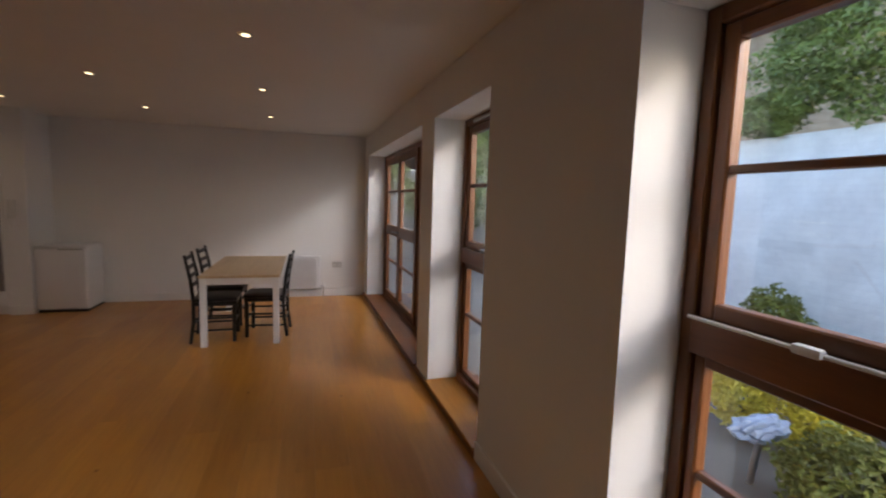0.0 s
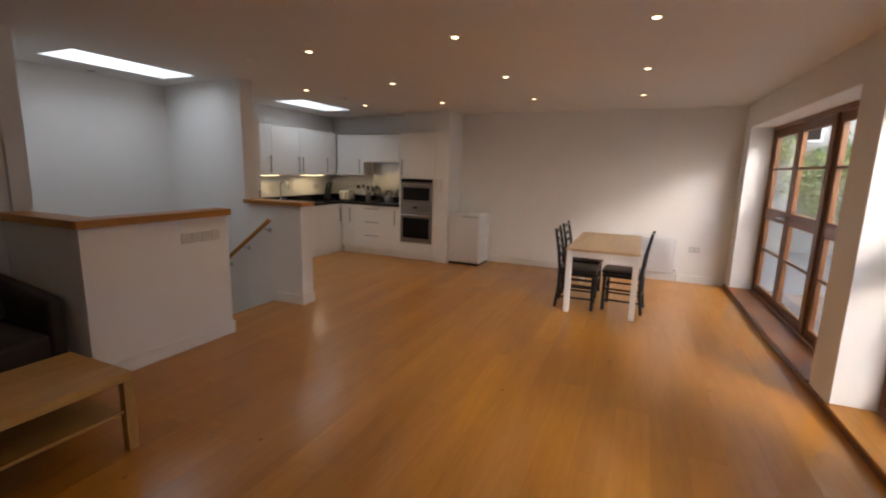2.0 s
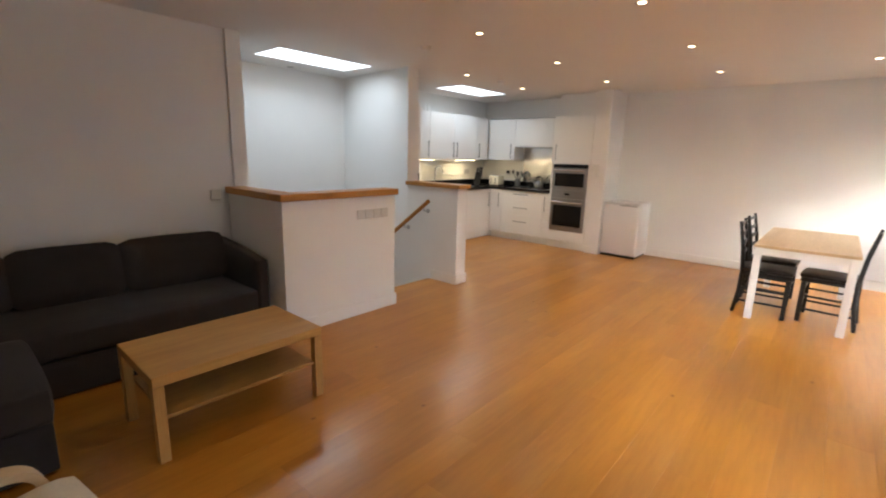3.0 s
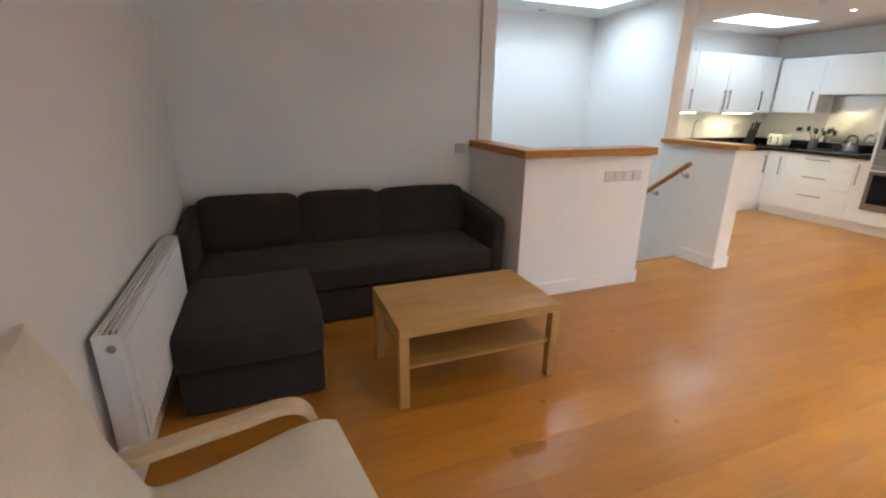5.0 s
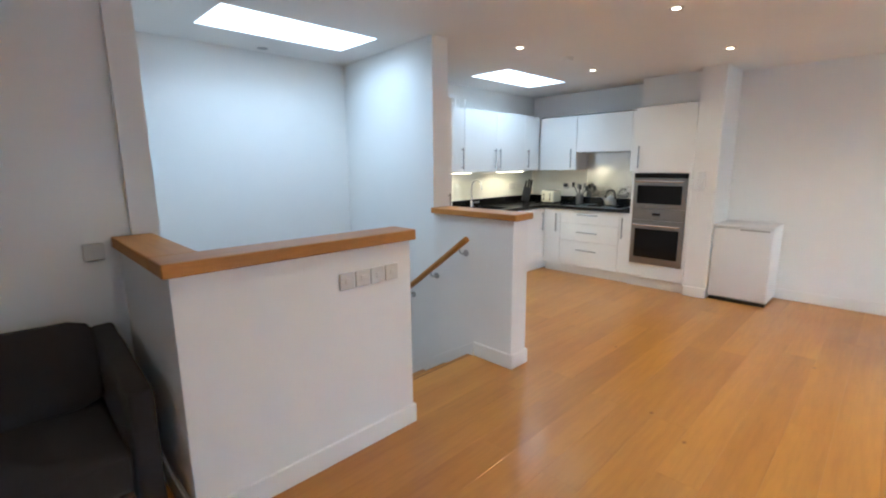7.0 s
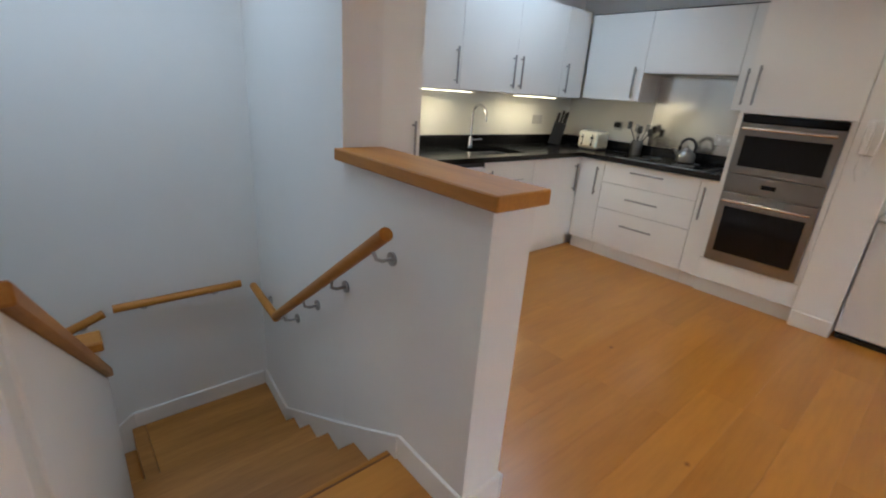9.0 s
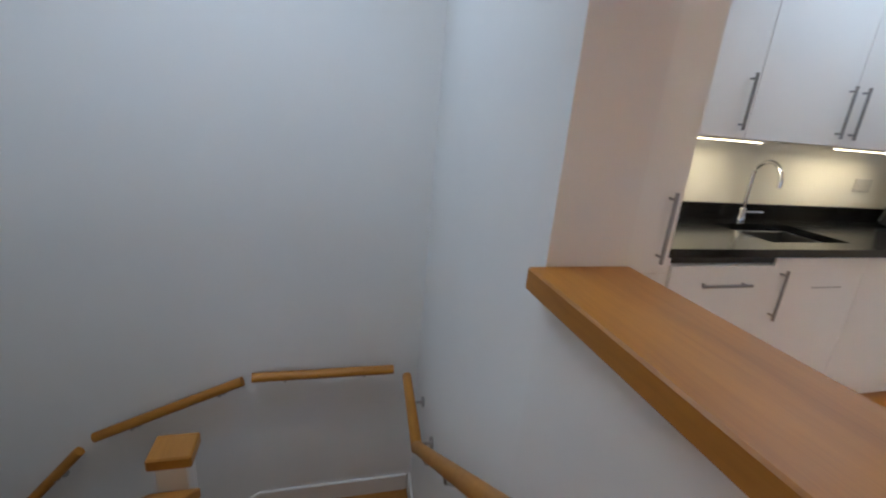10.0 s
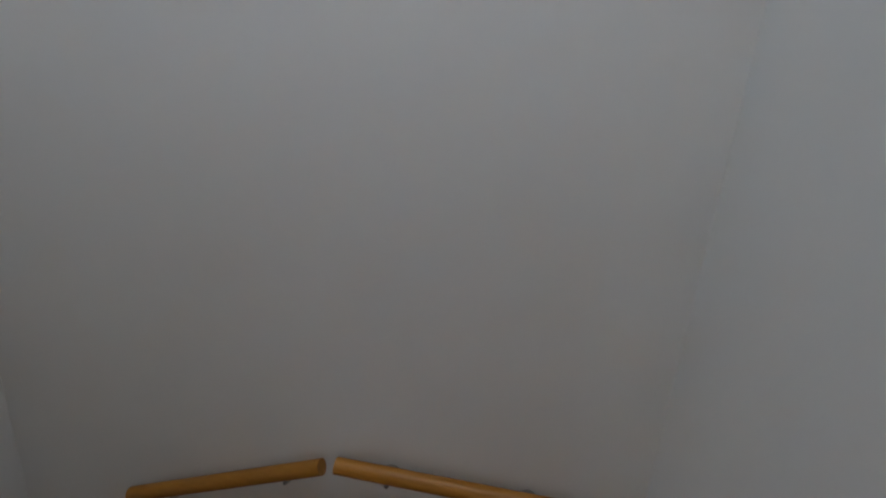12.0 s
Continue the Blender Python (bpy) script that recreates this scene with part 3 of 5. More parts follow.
st = prism("stringer", [(-3.78, 0.115), (-3.78, -0.1), (-4.225, -0.43), (-4.98, -1.0), (-5.165, LAND), (-5.165, LAND + 0.118), (-4.225, -0.14)], "y", 3.684, 3.699, GLOSSW, stairs, "white painted wall string")
for v in st.data.vertices:
    v.co.y += yb(v.co.x + ORG[st].x) - 3.70
prism("stringer", [(2.95, LAND + 0.115), (2.95, -1.1), (1.76, -1.9), (1.76, -1.58)], "x", XB + 0.001, XB + 0.016, GLOSSW, stairs, "white painted wall string")
e = thing("wall_stair_inner", (-4.2, 2.73, -2.9), "low white wall beside the stairs with sloping oak capping", "half wall", kind="structure")
body = prism("masonry", [(-3.541, -2.9), (-4.90, -2.9), (-4.90, 0.06), (-3.541, 1.045)], "y", 2.655, 2.775, WHITE, e)
topping = prism("sloping_capping", [(-3.545, 1.045), (-4.915, 0.055), (-4.915, 0.098), (-3.545, 1.09)], "y", 2.635, 2.795, OAKX, e, "sloping varnished oak capping", 0.004)
for piece in (body, topping):
    for v in piece.data.vertices:
        v.co.y += 0.128 * (-3.545 - (v.co.x + ORG[piece].x)) / 1.37 - 0.043
e = thing("newel_post", (-4.96, 2.795, LAND), "square white newel post with an oak cap", "newel post")
block("post", (-5.005, 2.745, -1.9), (-4.916, 2.845, 0.20), GLOSSW, e, 0.004)
block("cap", (-5.025, 2.725, 0.202), (-4.896, 2.865, 0.25), OAKX, e, 0.006)


def handrail(points, brackets, wall, label):
    """A round oak rail; each bracket is a wall rose with a bent arm."""
    e = thing("handrail", points[0], label, "handrail", "stair handrails")
    bm = bmesh.new()
    tube(bm, points, 0.0245, 16)
    part("rail", bm, OAKX if wall == "y" else OAKY, e, "", True)
    for b in brackets:
        b = Vector(b)
        out = Vector((0, -1, 0)) if wall == "y" else Vector((1, 0, 0))
        face = Vector((b.x, yb(b.x) - 0.001, b.z)) if wall == "y" else Vector((XB + 0.001, b.y, b.z))
        low = Vector((0, 0, -0.07 if wall == "y" else -0.034))
        bm = bmesh.new()
        tube(bm, [face + low, face + low + out * 0.008], 0.026, 18)
        rose = part("bracket", bm, SATIN, e, "satin metal wall bracket", True)
        rod("arm", [face + low + out * 0.006, face + low + out * 0.045, face + low + out * 0.07 + Vector((0, 0, 0.012)), b + Vector((0, 0, -0.025))], 0.007, SATIN, rose, sides=10)


def on(p, q, f):
    return tuple(a + (b - a) * f for a, b in zip(p, q))


A, B = (-3.785, 3.606, 0.962), (-4.985, 3.668, 0.105)
handrail([A, B], [on(A, B, f) for f in (0.07, 0.35, 0.63, 0.9)], "y", "sloping round oak handrail on metal brackets")
A, B = (-4.995, 3.672, 0.085), (-5.555, 3.728, 0.06)
handrail([A, B], [on(A, B, f) for f in (0.2, 0.75)], "y", "short level round oak handrail on metal brackets")
A, B = (-5.622, 3.665, 0.066), (-5.626, 2.95, 0.066)
handrail([A, B], [on(A, B, f) for f in (0.22, 0.78)], "x", "level round oak handrail along the landing wall")
A, B = (-5.63, 2.905, 0.048), (-5.63, 2.235, -0.21)
handrail([A, B], [on(A, B, f) for f in (0.16, 0.75)], "x", "gently sloping round oak handrail on the back wall")
A, B = (-5.63, 2.165, -0.28), (-5.63, 1.80, -0.69)
handrail([A, B], [on(A, B, f) for f in (0.3,)], "x", "steep round oak handrail on the back wall")


# ---- kitchen ----
def bar_handle(parent, p, q, out):
    """A steel bar handle from p to q standing off along out."""
    p, q, out = Vector(p), Vector(q), Vector(out)
    d = (q - p).normalized()
    h = rod("handle", [p + out * 0.032, q + out * 0.032], 0.0075, HANDLE, parent, "satin steel bar handle")
    for c in (p + d * 0.025, q - d * 0.025):
        rod("handle_post", [c - out * 0.001, c + out * 0.034], 0.005, HANDLE, h, sides=8)
    return h


def door_x(parent, x, y0, y1, z0, z1, handle=None, name="door"):
    """A slab front facing +x whose face is at x."""
    d = block(name, (x - 0.019, y0 + 0.0009, z0 + 0.0009), (x, y1 - 0.0009, z1 - 0.0009), UNIT, parent, 0.0018)
    if handle:
        bar_handle(d, *handle, (1, 0, 0))
    return d


def door_y(parent, y, x0, x1, z0, z1, handle=None, name="door"):
    d = block(name, (x0 + 0.0009, y, z0 + 0.0009), (x1 - 0.0009, y + 0.019, z1 - 0.0009), UNIT, parent, 0.0018)
    if handle:
        bar_handle(d, *handle, (0, -1, 0))
    return d


CT = 0.945                    # worktop
FX, FY = -5.07, 6.68          # base fronts
UX, UY = -5.36, 6.93          # wall unit fronts
TOE = 0.125


def base_x(name, y0, y1, label, top=CT - 0.042):
    e = thing(name, ((XB + FX) / 2, (y0 + y1) / 2, 0), label, "kitchen cabinet", "kitchen base cabinets")
    block("body", (XB + 0.001, y0 + 0.001, TOE), (FX - 0.021, y1 - 0.001, top), UNIT, e, 0.001)
    block("plinth", (FX - 0.09, y0 + 0.001, 0), (FX - 0.06, y1 - 0.001, TOE - 0.003), UNIT, e, 0.001)
    return e


def base_y(name, x0, x1, label):
    e = thing(name, ((x0 + x1) / 2, (YN + FY) / 2, 0), label, "kitchen cabinet", "kitchen base cabinets")
    block("body", (x0 + 0.001, FY + 0.021, TOE), (x1 - 0.001, YN - 0.001, CT - 0.042), UNIT, e, 0.001)
    block("plinth", (x0 + 0.001, FY + 0.06, 0), (x1 - 0.001, FY + 0.09, TOE - 0.003), UNIT, e, 0.001)
    return e


e = thing("tall_cabinet", (-5.26, 4.22, 0), "tall white lacquered larder cabinet beside the stair wall", "kitchen cabinet")
block("body", (XB + 0.001, 3.89, TOE), (-4.871, 4.549, 2.19), UNIT, e, 0.001)
block("plinth", (-4.93, 3.89, 0), (-4.90, 4.549, TOE - 0.003), UNIT, e, 0.001)
door_x(e, -4.85, 3.89, 4.549, TOE, 0.908)
door_x(e, -4.85, 3.89, 4.549, 0.912, 2.19, ((-4.85, 4.49, 0.96), (-4.85, 4.49, 1.225)))
e = base_x("filler_cabinet", 4.55, 4.775, "narrow white filler unit under the worktop")
door_x(e, FX, 4.55, 4.775, TOE, CT - 0.045)
e = base_x("dishwasher", 4.777, 5.372, "white-fronted built-in dishwasher, door slightly dropped open")
block("control_panel", (FX - 0.02, 4.78, 0.87), (FX - 0.004, 5.37, CT - 0.045), BLACKP, e, 0.002, label="black recessed control strip")
door_x(e, FX + 0.012, 4.777, 5.372, TOE, 0.862, ((FX + 0.012, 4.94, 0.775), (FX + 0.012, 5.22, 0.775)))
e = base_x("sink_cabinet", 5.374, 5.98, "white lacquered cabinet below the sink", 0.755)
door_x(e, FX, 5.374, 5.98, TOE, CT - 0.045, ((FX, 5.43, 0.58), (FX, 5.43, 0.84)))
block("vent_slot", (FX - 0.001, 5.66, 0.735), (FX + 0.002, 5.86, 0.743), GREYPL, e, 0.001)
e = base_x("corner_cabinet", 5.982, YN - 0.001, "white lacquered corner base cabinet")
door_x(e, FX, 5.982, 6.678, TOE, CT - 0.045, ((FX, 6.60, 0.58), (FX, 6.60, 0.84)))
e = base_y("narrow_cabinet", -5.068, -4.81, "narrow white lacquered base cabinet")
door_y(e, FY, -5.068, -4.81, TOE, CT - 0.045, ((-4.865, FY, 0.58), (-4.865, FY, 0.84)))
e = base_y("drawer_cabinet", -4.808, -3.97, "white lacquered three-drawer cabinet under the hob")
for z0, z1, hz in ((0.715, CT - 0.045, 0.84), (0.475, 0.712, 0.60), (TOE, 0.472, 0.355)):
    door_y(e, FY, -4.808, -3.97, z0, z1, ((-4.54, FY, hz), (-4.25, FY, hz)), "drawer")
e = base_y("narrow_cabinet", -3.968, -3.835, "slim white lacquered pull-out cabinet beside the ovens")
door_y(e, FY, -3.968, -3.835, TOE, CT - 0.045, ((-3.92, FY, 0.58), (-3.92, FY, 0.84)))

# worktop with the sink cut-out
SX0, SX1, SYA, SYB = -5.54, -5.17, 5.44, 5.98
zt, zb = CT, CT - 0.04
spans = [((XB, 4.552, zb), (SX0, YN, zt)), ((SX1, 4.552, zb), (-5.05, YN, zt)), ((SX0, 4.552, zb), (SX1, SYA, zt)), ((SX0, SYB, zb), (SX1, YN, zt)),
         ((-5.05, 6.655, zb), (-3.833, YN, zt))]
worktop = thing("worktop", (-5.3, 6.9, zb), "polished black granite worktop in an L shape", "worktop")
for lo, hi in spans:
    block("slab", lo, hi, GRANITE, worktop, 0)
solid("trim_upstand_side", (XB + 0.001, 4.552, CT + 0.001), (XB + 0.02, YN - 0.021, CT + 0.095), GRANITE, "black granite upstand behind the worktop", "upstand", 0.002)
solid("trim_upstand_end", (XB + 0.001, YN - 0.02, CT + 0.001), (-3.833, YN - 0.001, CT + 0.095), GRANITE, "black granite upstand behind the worktop", "upstand", 0.002)
solid("trim_splashback_side", (XB + 0.001, 4.552, CT + 0.097), (XB + 0.006, YN - 0.007, 1.418), TILE, "plain pale splashback under the cabinets", "splashback", 0)
solid("trim_splashback_end", (XB + 0.007, YN - 0.006, CT + 0.097), (-4.73, YN - 0.001, 1.428), TILE, "plain pale splashback under the cabinets", "splashback", 0)
solid("trim_hob_splashback", (-4.728, YN - 0.008, CT + 0.097), (-3.985, YN - 0.001, 1.668), MIRRORY, "polished steel splashback behind the hob", "splashback", 0)
e = thing("sink", (-5.355, 5.71, 0.76), "undermounted stainless steel sink bowl", "sink")
w = 0.012
block("bowl_side", (SX0, SYA, 0.76), (SX0 + w, SYB, zb - 0.001), SINKM, e)
block("bowl_side", (SX1 - w, SYA, 0.76), (SX1, SYB, zb - 0.001), SINKM, e)
block("bowl_end", (SX0 + w, SYA, 0.76), (SX1 - w, SYA + w, zb - 0.001), SINKM, e)
block("bowl_end", (SX0 + w, SYB - w, 0.76), (SX1 - w, SYB, zb - 0.001), SINKM, e)
block("bowl_base", (SX0 + w, SYA + w, 0.76), (SX1 - w, SYB - w, 0.772), SINKM, e)
lathe("drain", [(0.03, 0.0), (0.034, 0.003), (0.03, 0.006)], (-5.355, 5.71, 0.772), CHROME, e)
e = thing("kitchen_tap", (-5.60, 5.70, CT), "tall chrome swan-neck mixer tap", "tap")
lathe("base", [(0.026, 0.0), (0.026, 0.03), (0.02, 0.045), (0.02, 0.075), (0.014, 0.085)], (-5.60, 5.70, CT), CHROME, e)
arc = [(-5.60, 5.70, CT + 0.08), (-5.60, 5.70, CT + 0.27)] + [(-5.60 + 0.095 * (1 - math.cos(a)), 5.70 - 0.02 * (1 - math.cos(a)) / 2, CT + 0.27 + 0.095 * math.sin(a)) for a in [k * math.pi / 10 for k in range(1, 10)]] + [(-5.41, 5.68, CT + 0.27), (-5.41, 5.68, CT + 0.235)]
rod("spout", arc, 0.0115, CHROME, e, sides=14)
rod("lever", [(-5.585, 5.71, CT + 0.06), (-5.545, 5.79, CT + 0.07)], 0.006, CHROME, e)


def upper_x(y0, y1, hy, z1=2.19):
    e = thing("wall_cabinet", ((XB + UX) / 2, (y0 + y1) / 2, 1.42), "white lacquered wall cabinet with steel bar handle", "kitchen cabinet", "kitchen wall cabinets")
    block("body", (XB + 0.001, y0 + 0.001, 1.42), (UX - 0.021, y1 - 0.001, z1), UNIT, e, 0.001)
    door_x(e, UX, y0, y1, 1.42, z1, ((UX, hy, 1.46), (UX, hy, 1.72)) if hy else None)


def upper_y(x0, x1, hx, z0, z1=2.165, y=UY, name="wall_cabinet"):
    e = thing(name, ((x0 + x1) / 2, (YN + y) / 2, z0), "white lacquered wall cabinet with steel bar handle" if hx else "white lacquered extractor housing over the hob",
              "kitchen cabinet" if hx else "extractor hood", "kitchen wall cabinets" if hx else "")
    block("body", (x0 + 0.001, y + 0.021, z0), (x1 - 0.001, YN - 0.001, z1), UNIT, e, 0.001)
    door_y(e, y, x0, x1, z0, z1, ((hx, y, 1.46), (hx, y, 1.72)) if hx else None)
    # solid dark strip draws the shaded gap above the unit
    block("top_gap", (x0 + 0.001, y + 0.004, z1 + 0.0005), (x1 - 0.001, YN - 0.002, z1 + 0.007), DARK, e, 0, label="dark strip standing in for the shade in the top gap")
    return e


upper_x(4.56, 5.30, 5.245)
upper_x(5.302, 5.93, 5.885)
upper_x(5.932, 6.57, 5.98)
upper_x(6.572, 6.93, 6.63)
upper_y(-5.335, -4.752, -4.82, 1.43)
hood = upper_y(-4.75, -3.99, None, 1.672, name="extractor_hood")
block("filter", (-4.70, 6.99, 1.664), (-4.04, YN - 0.03, 1.671), STEEL, hood, 0.001, label="steel grease filter")
upper_y(-3.988, -3.835, -3.92, 1.42)

# under-cabinet lights
for y0, y1 in ((4.80, 5.50), (6.05, 6.62)):
    e = thing("cabinet_light", (-5.45, (y0 + y1) / 2, 1.41), "slim lit strip light under the wall cabinets", "strip light", "under-cabinet lights")
    block("housing", (-5.47, y0, 1.409), (-5.41, y1, 1.419), WPLAST, e)
    block("diffuser", (-5.465, y0 + 0.01, 1.404), (-5.415, y1 - 0.01, 1.408), STRIP, e, 0)
    lamp("AREA", "cabinet_light_beam", pose(-5.47, (y0 + y1) / 2, 1.40, 0, -12, 0), 0.14, (1.0, 0.80, 0.50), 0.05, y1 - y0)

# oven housing, ovens and the boxed pier
e = thing("oven_housing", (-3.497, 6.95, 0), "tall white lacquered housing around two built-in ovens", "kitchen cabinet")
OF = 6.655
block("side", (-3.831, OF + 0.02, TOE), (-3.812, YN - 0.001, 2.165), UNIT, e, 0.001)
block("side", (-3.182, OF + 0.02, TOE), (-3.163, YN - 0.001, 2.165), UNIT, e, 0.001)
block("top", (-3.811, OF + 0.02, 2.146), (-3.183, YN - 0.001, 2.165), UNIT, e, 0.001)
block("plinth", (-3.831, OF + 0.06, 0), (-3.163, OF + 0.09, TOE - 0.003), UNIT, e, 0.001)
door_y(e, OF, -3.831, -3.163, TOE, 0.298, None, "panel")
door_y(e, OF, -3.831, -3.163, 1.402, 2.165, ((-3.765, OF, 1.46), (-3.765, OF, 1.72)))
block("stile", (-3.831, OF, 0.3005), (-3.799, OF + 0.019, 1.4), UNIT, e, 0.001)
block("stile", (-3.196, OF, 0.3005), (-3.163, OF + 0.019, 1.4), UNIT, e, 0.001)
o = thing("double_oven", (-3.497, OF, 0.3), "stainless steel double oven with black glass doors", "oven")
ox0, ox1 = -3.797, -3.198
block("body", (ox0 + 0.01, OF + 0.021, 0.305), (ox1 - 0.01, YN - 0.05, 1.395), DARK, o, 0.002)
block("top_strip", (ox0, OF - 0.012, 1.345), (ox1, OF + 0.02, 1.395), OVENGLASS, o, 0.003, label="black glass vent strip")


def oven_door(z0, z1, wz0, wz1, hz):
    d = block("door", (ox0, OF - 0.018, z0), (ox1, OF + 0.02, z1), STEEL, o, 0.004, label="brushed steel oven door")
    block("window", (ox0 + 0.048, OF - 0.0205, wz0), (ox1 - 0.048, OF - 0.0175, wz1), OVENGLASS, d, 0.001, label="black glass oven window")
    h = rod("handle", [(ox0 + 0.03, OF - 0.055, hz), (ox1 - 0.03, OF - 0.055, hz)], 0.0115, CHROME, d, "bright steel bar handle")
    for x in (ox0 + 0.05, ox1 - 0.05):
        rod("handle_post", [(x, OF - 0.017, hz), (x, OF - 0.055, hz)], 0.006, STEEL, h, sides=8)


oven_door(0.985, 1.342, 1.04, 1.255, 1.305)
pnl = block("control_panel", (ox0, OF - 0.014, 0.845), (ox1, OF + 0.02, 0.982), STEEL, o, 0.003, label="brushed steel control panel")
block("display", (-3.56, OF - 0.0165, 0.90), (-3.47, OF - 0.0135, 0.93), OVENGLASS, pnl, 0.001)
oven_door(0.303, 0.842, 0.385, 0.735, 0.785)
boxes("wall_pier", [((-3.16, 6.66, 0), (-2.92, YN, H)), ((-3.86, 6.86, 2.167), (-3.16, YN, H))], WHITE, "white boxed pier and bulkhead beside the ovens", "pier")

# small white rack on top of the wall cabinets
e = thing("wire_rack", (-5.5, 5.36, 2.191), "small white wire rack on top of the wall cabinets", "rack")
for y in (5.20, 5.29, 5.38, 5.47):
    rod("upright", [(-5.5, y, 2.191), (-5.5, y, 2.325)], 0.006, WPLAST, e, sides=8)
for z in (2.197, 2.255, 2.32):
    rod("bar", [(-5.5, 5.19, z), (-5.5, 5.48, z)], 0.005, WPLAST, e, sides=8)
block("foot", (-5.56, 5.19, 2.1905), (-5.44, 5.205, 2.20), WPLAST, e, 0.002)
block("foot", (-5.56, 5.465, 2.1905), (-5.44, 5.48, 2.20), WPLAST, e, 0.002)

# hob and worktop clutter
e = thing("hob", (-4.40, 6.93, CT), "black glass hob with a steel rim", "hob")
block("rim", (-4.74, 6.70, CT + 0.0005), (-3.99, 7.16, CT + 0.006), STEEL, e, 0.002)
block("glass_plate", (-4.725, 6.72, CT + 0.0065), (-4.005, 7.145, CT + 0.0095), OVENGLASS, e, 0.001)
for x, y, r in ((-4.56, 6.84, 0.075), (-4.2, 6.84, 0.09), (-4.56, 7.04, 0.09), (-4.22, 7.04, 0.075)):
    lathe("ring", [(r, 0.0), (r, 0.0012), (r - 0.004, 0.0014)], (x, y, CT + 0.0098), BLACKP, e, sides=32)
kx, ky, kz = -4.27, 7.04, CT + 0.0115
e = thing("kettle", (kx, ky, kz), "stainless steel whistling kettle with black handle", "kettle")
lathe("body", [(0.07, 0.0), (0.079, 0.012), (0.077, 0.055), (0.068, 0.085), (0.05, 0.105), (0.034, 0.114)], (kx, ky, kz), STEEL, e)
lathe("lid", [(0.034, 0.114), (0.03, 0.121), (0.011, 0.126), (0.010, 0.14), (0.004, 0.144)], (kx, ky, kz), STEEL, e)
rod("handle", [(kx + 0.066 * math.cos(a), ky, kz + 0.13 + 0.074 * math.sin(a)) for a in [-0.5 + k * (math.pi + 1.0) / 14 for k in range(15)]], 0.0125, BLACKP, e, "black arched handle")
rod("spout", [(kx - 0.062, ky - 0.01, kz + 0.06), (kx - 0.094, ky - 0.015, kz + 0.09), (kx - 0.108, ky - 0.017, kz + 0.108)], [0.02, 0.014, 0.011], STEEL, e)
tx, ty = -5.18, 7.02
e = thing("toaster", (tx, ty, CT), "cream enamel four-slice toaster", "toaster")
block("body", (tx - 0.108, ty - 0.115, CT + 0.012), (tx + 0.108, ty + 0.115, CT + 0.185), CREAMP, e, 0.03, 4)
block("foot_base", (tx - 0.10, ty - 0.1, CT), (tx + 0.10, ty + 0.1, CT + 0.012), BLACKP, e, 0.002)
for x in (tx - 0.052, tx + 0.052):
    block("lever_slot", (x - 0.005, ty - 0.1165, CT + 0.05), (x + 0.005, ty - 0.114, CT + 0.15), BLACKP, e, 0)
    block("lever", (x - 0.016, ty - 0.13, CT + 0.115), (x + 0.012, ty - 0.114, CT + 0.127), BLACKP, e, 0.003)
    rod("dial", [(x, ty - 0.126, CT + 0.055), (x, ty - 0.114, CT + 0.055)], 0.012, CHROME, e)
    block("slot", (x - 0.04, ty - 0.05, CT + 0.184), (x + 0.04, ty - 0.025, CT + 0.1865), BLACKP, e, 0)
    block("slot", (x - 0.04, ty + 0.025, CT + 0.184), (x + 0.04, ty + 0.05, CT + 0.1865), BLACKP, e, 0)
e = thing("knife_block", (-5.50, 6.84, CT), "black wooden knife block with black-handled knives", "knife block")
tilt = Matrix.Translation((-5.52, 6.84, CT + 0.035)) @ Matrix.Rotation(radians(9), 4, "Y") @ Matrix.Rotation(radians(-5), 4, "X") @ Matrix.Rotation(radians(35), 4, "Z")
block("holder", (-0.06, -0.07, -0.02), (0.06, 0.07, 0.20), BLACKW, e, 0.006, m=tilt)
for i, (x, y) in enumerate(((-0.03, -0.035), (0.0, -0.035), (0.03, -0.035), (-0.025, 0.015), (0.02, 0.015), (0.0, 0.045))):
    block("knife_handle", (x * 1.4 - 0.011, y * 1.3 - 0.013, 0.201), (x * 1.4 + 0.011, y * 1.3 + 0.013, 0.29 + 0.014 * (i % 3)), BLACKP, e, 0.004, m=tilt)
ux, uy = -4.77, 7.12
e = thing("utensil_pot", (ux, uy, CT), "steel pot of kitchen utensils", "utensil pot")
lathe("pot", [(0.05, 0.0), (0.052, 0.005), (0.052, 0.135), (0.048, 0.135), (0.046, 0.02)], (ux, uy, CT), STEEL, e)
for i, (dx, dy, l) in enumerate(((-0.09, -0.01, 0.27), (0.06, 0.02, 0.26), (0.01, -0.03, 0.24), (-0.03, 0.03, 0.25), (0.09, 0.0, 0.22))):
    top = (ux + dx * 1.15, uy + dy * 0.6, CT + l + 0.015)
    u = rod("utensil", [(ux - dx * 0.25, uy, CT + 0.03), on((ux, uy, CT + 0.03), top, 0.8)], 0.005, BLACKP if i % 2 == 0 else STEEL, e, sides=8)
    block("utensil_head", (top[0] - 0.022, top[1] - 0.006, top[2] - 0.05), (top[0] + 0.022, top[1] + 0.006, top[2] + 0.02), BLACKP if i % 2 == 0 else STEEL, u, 0.008, 2)


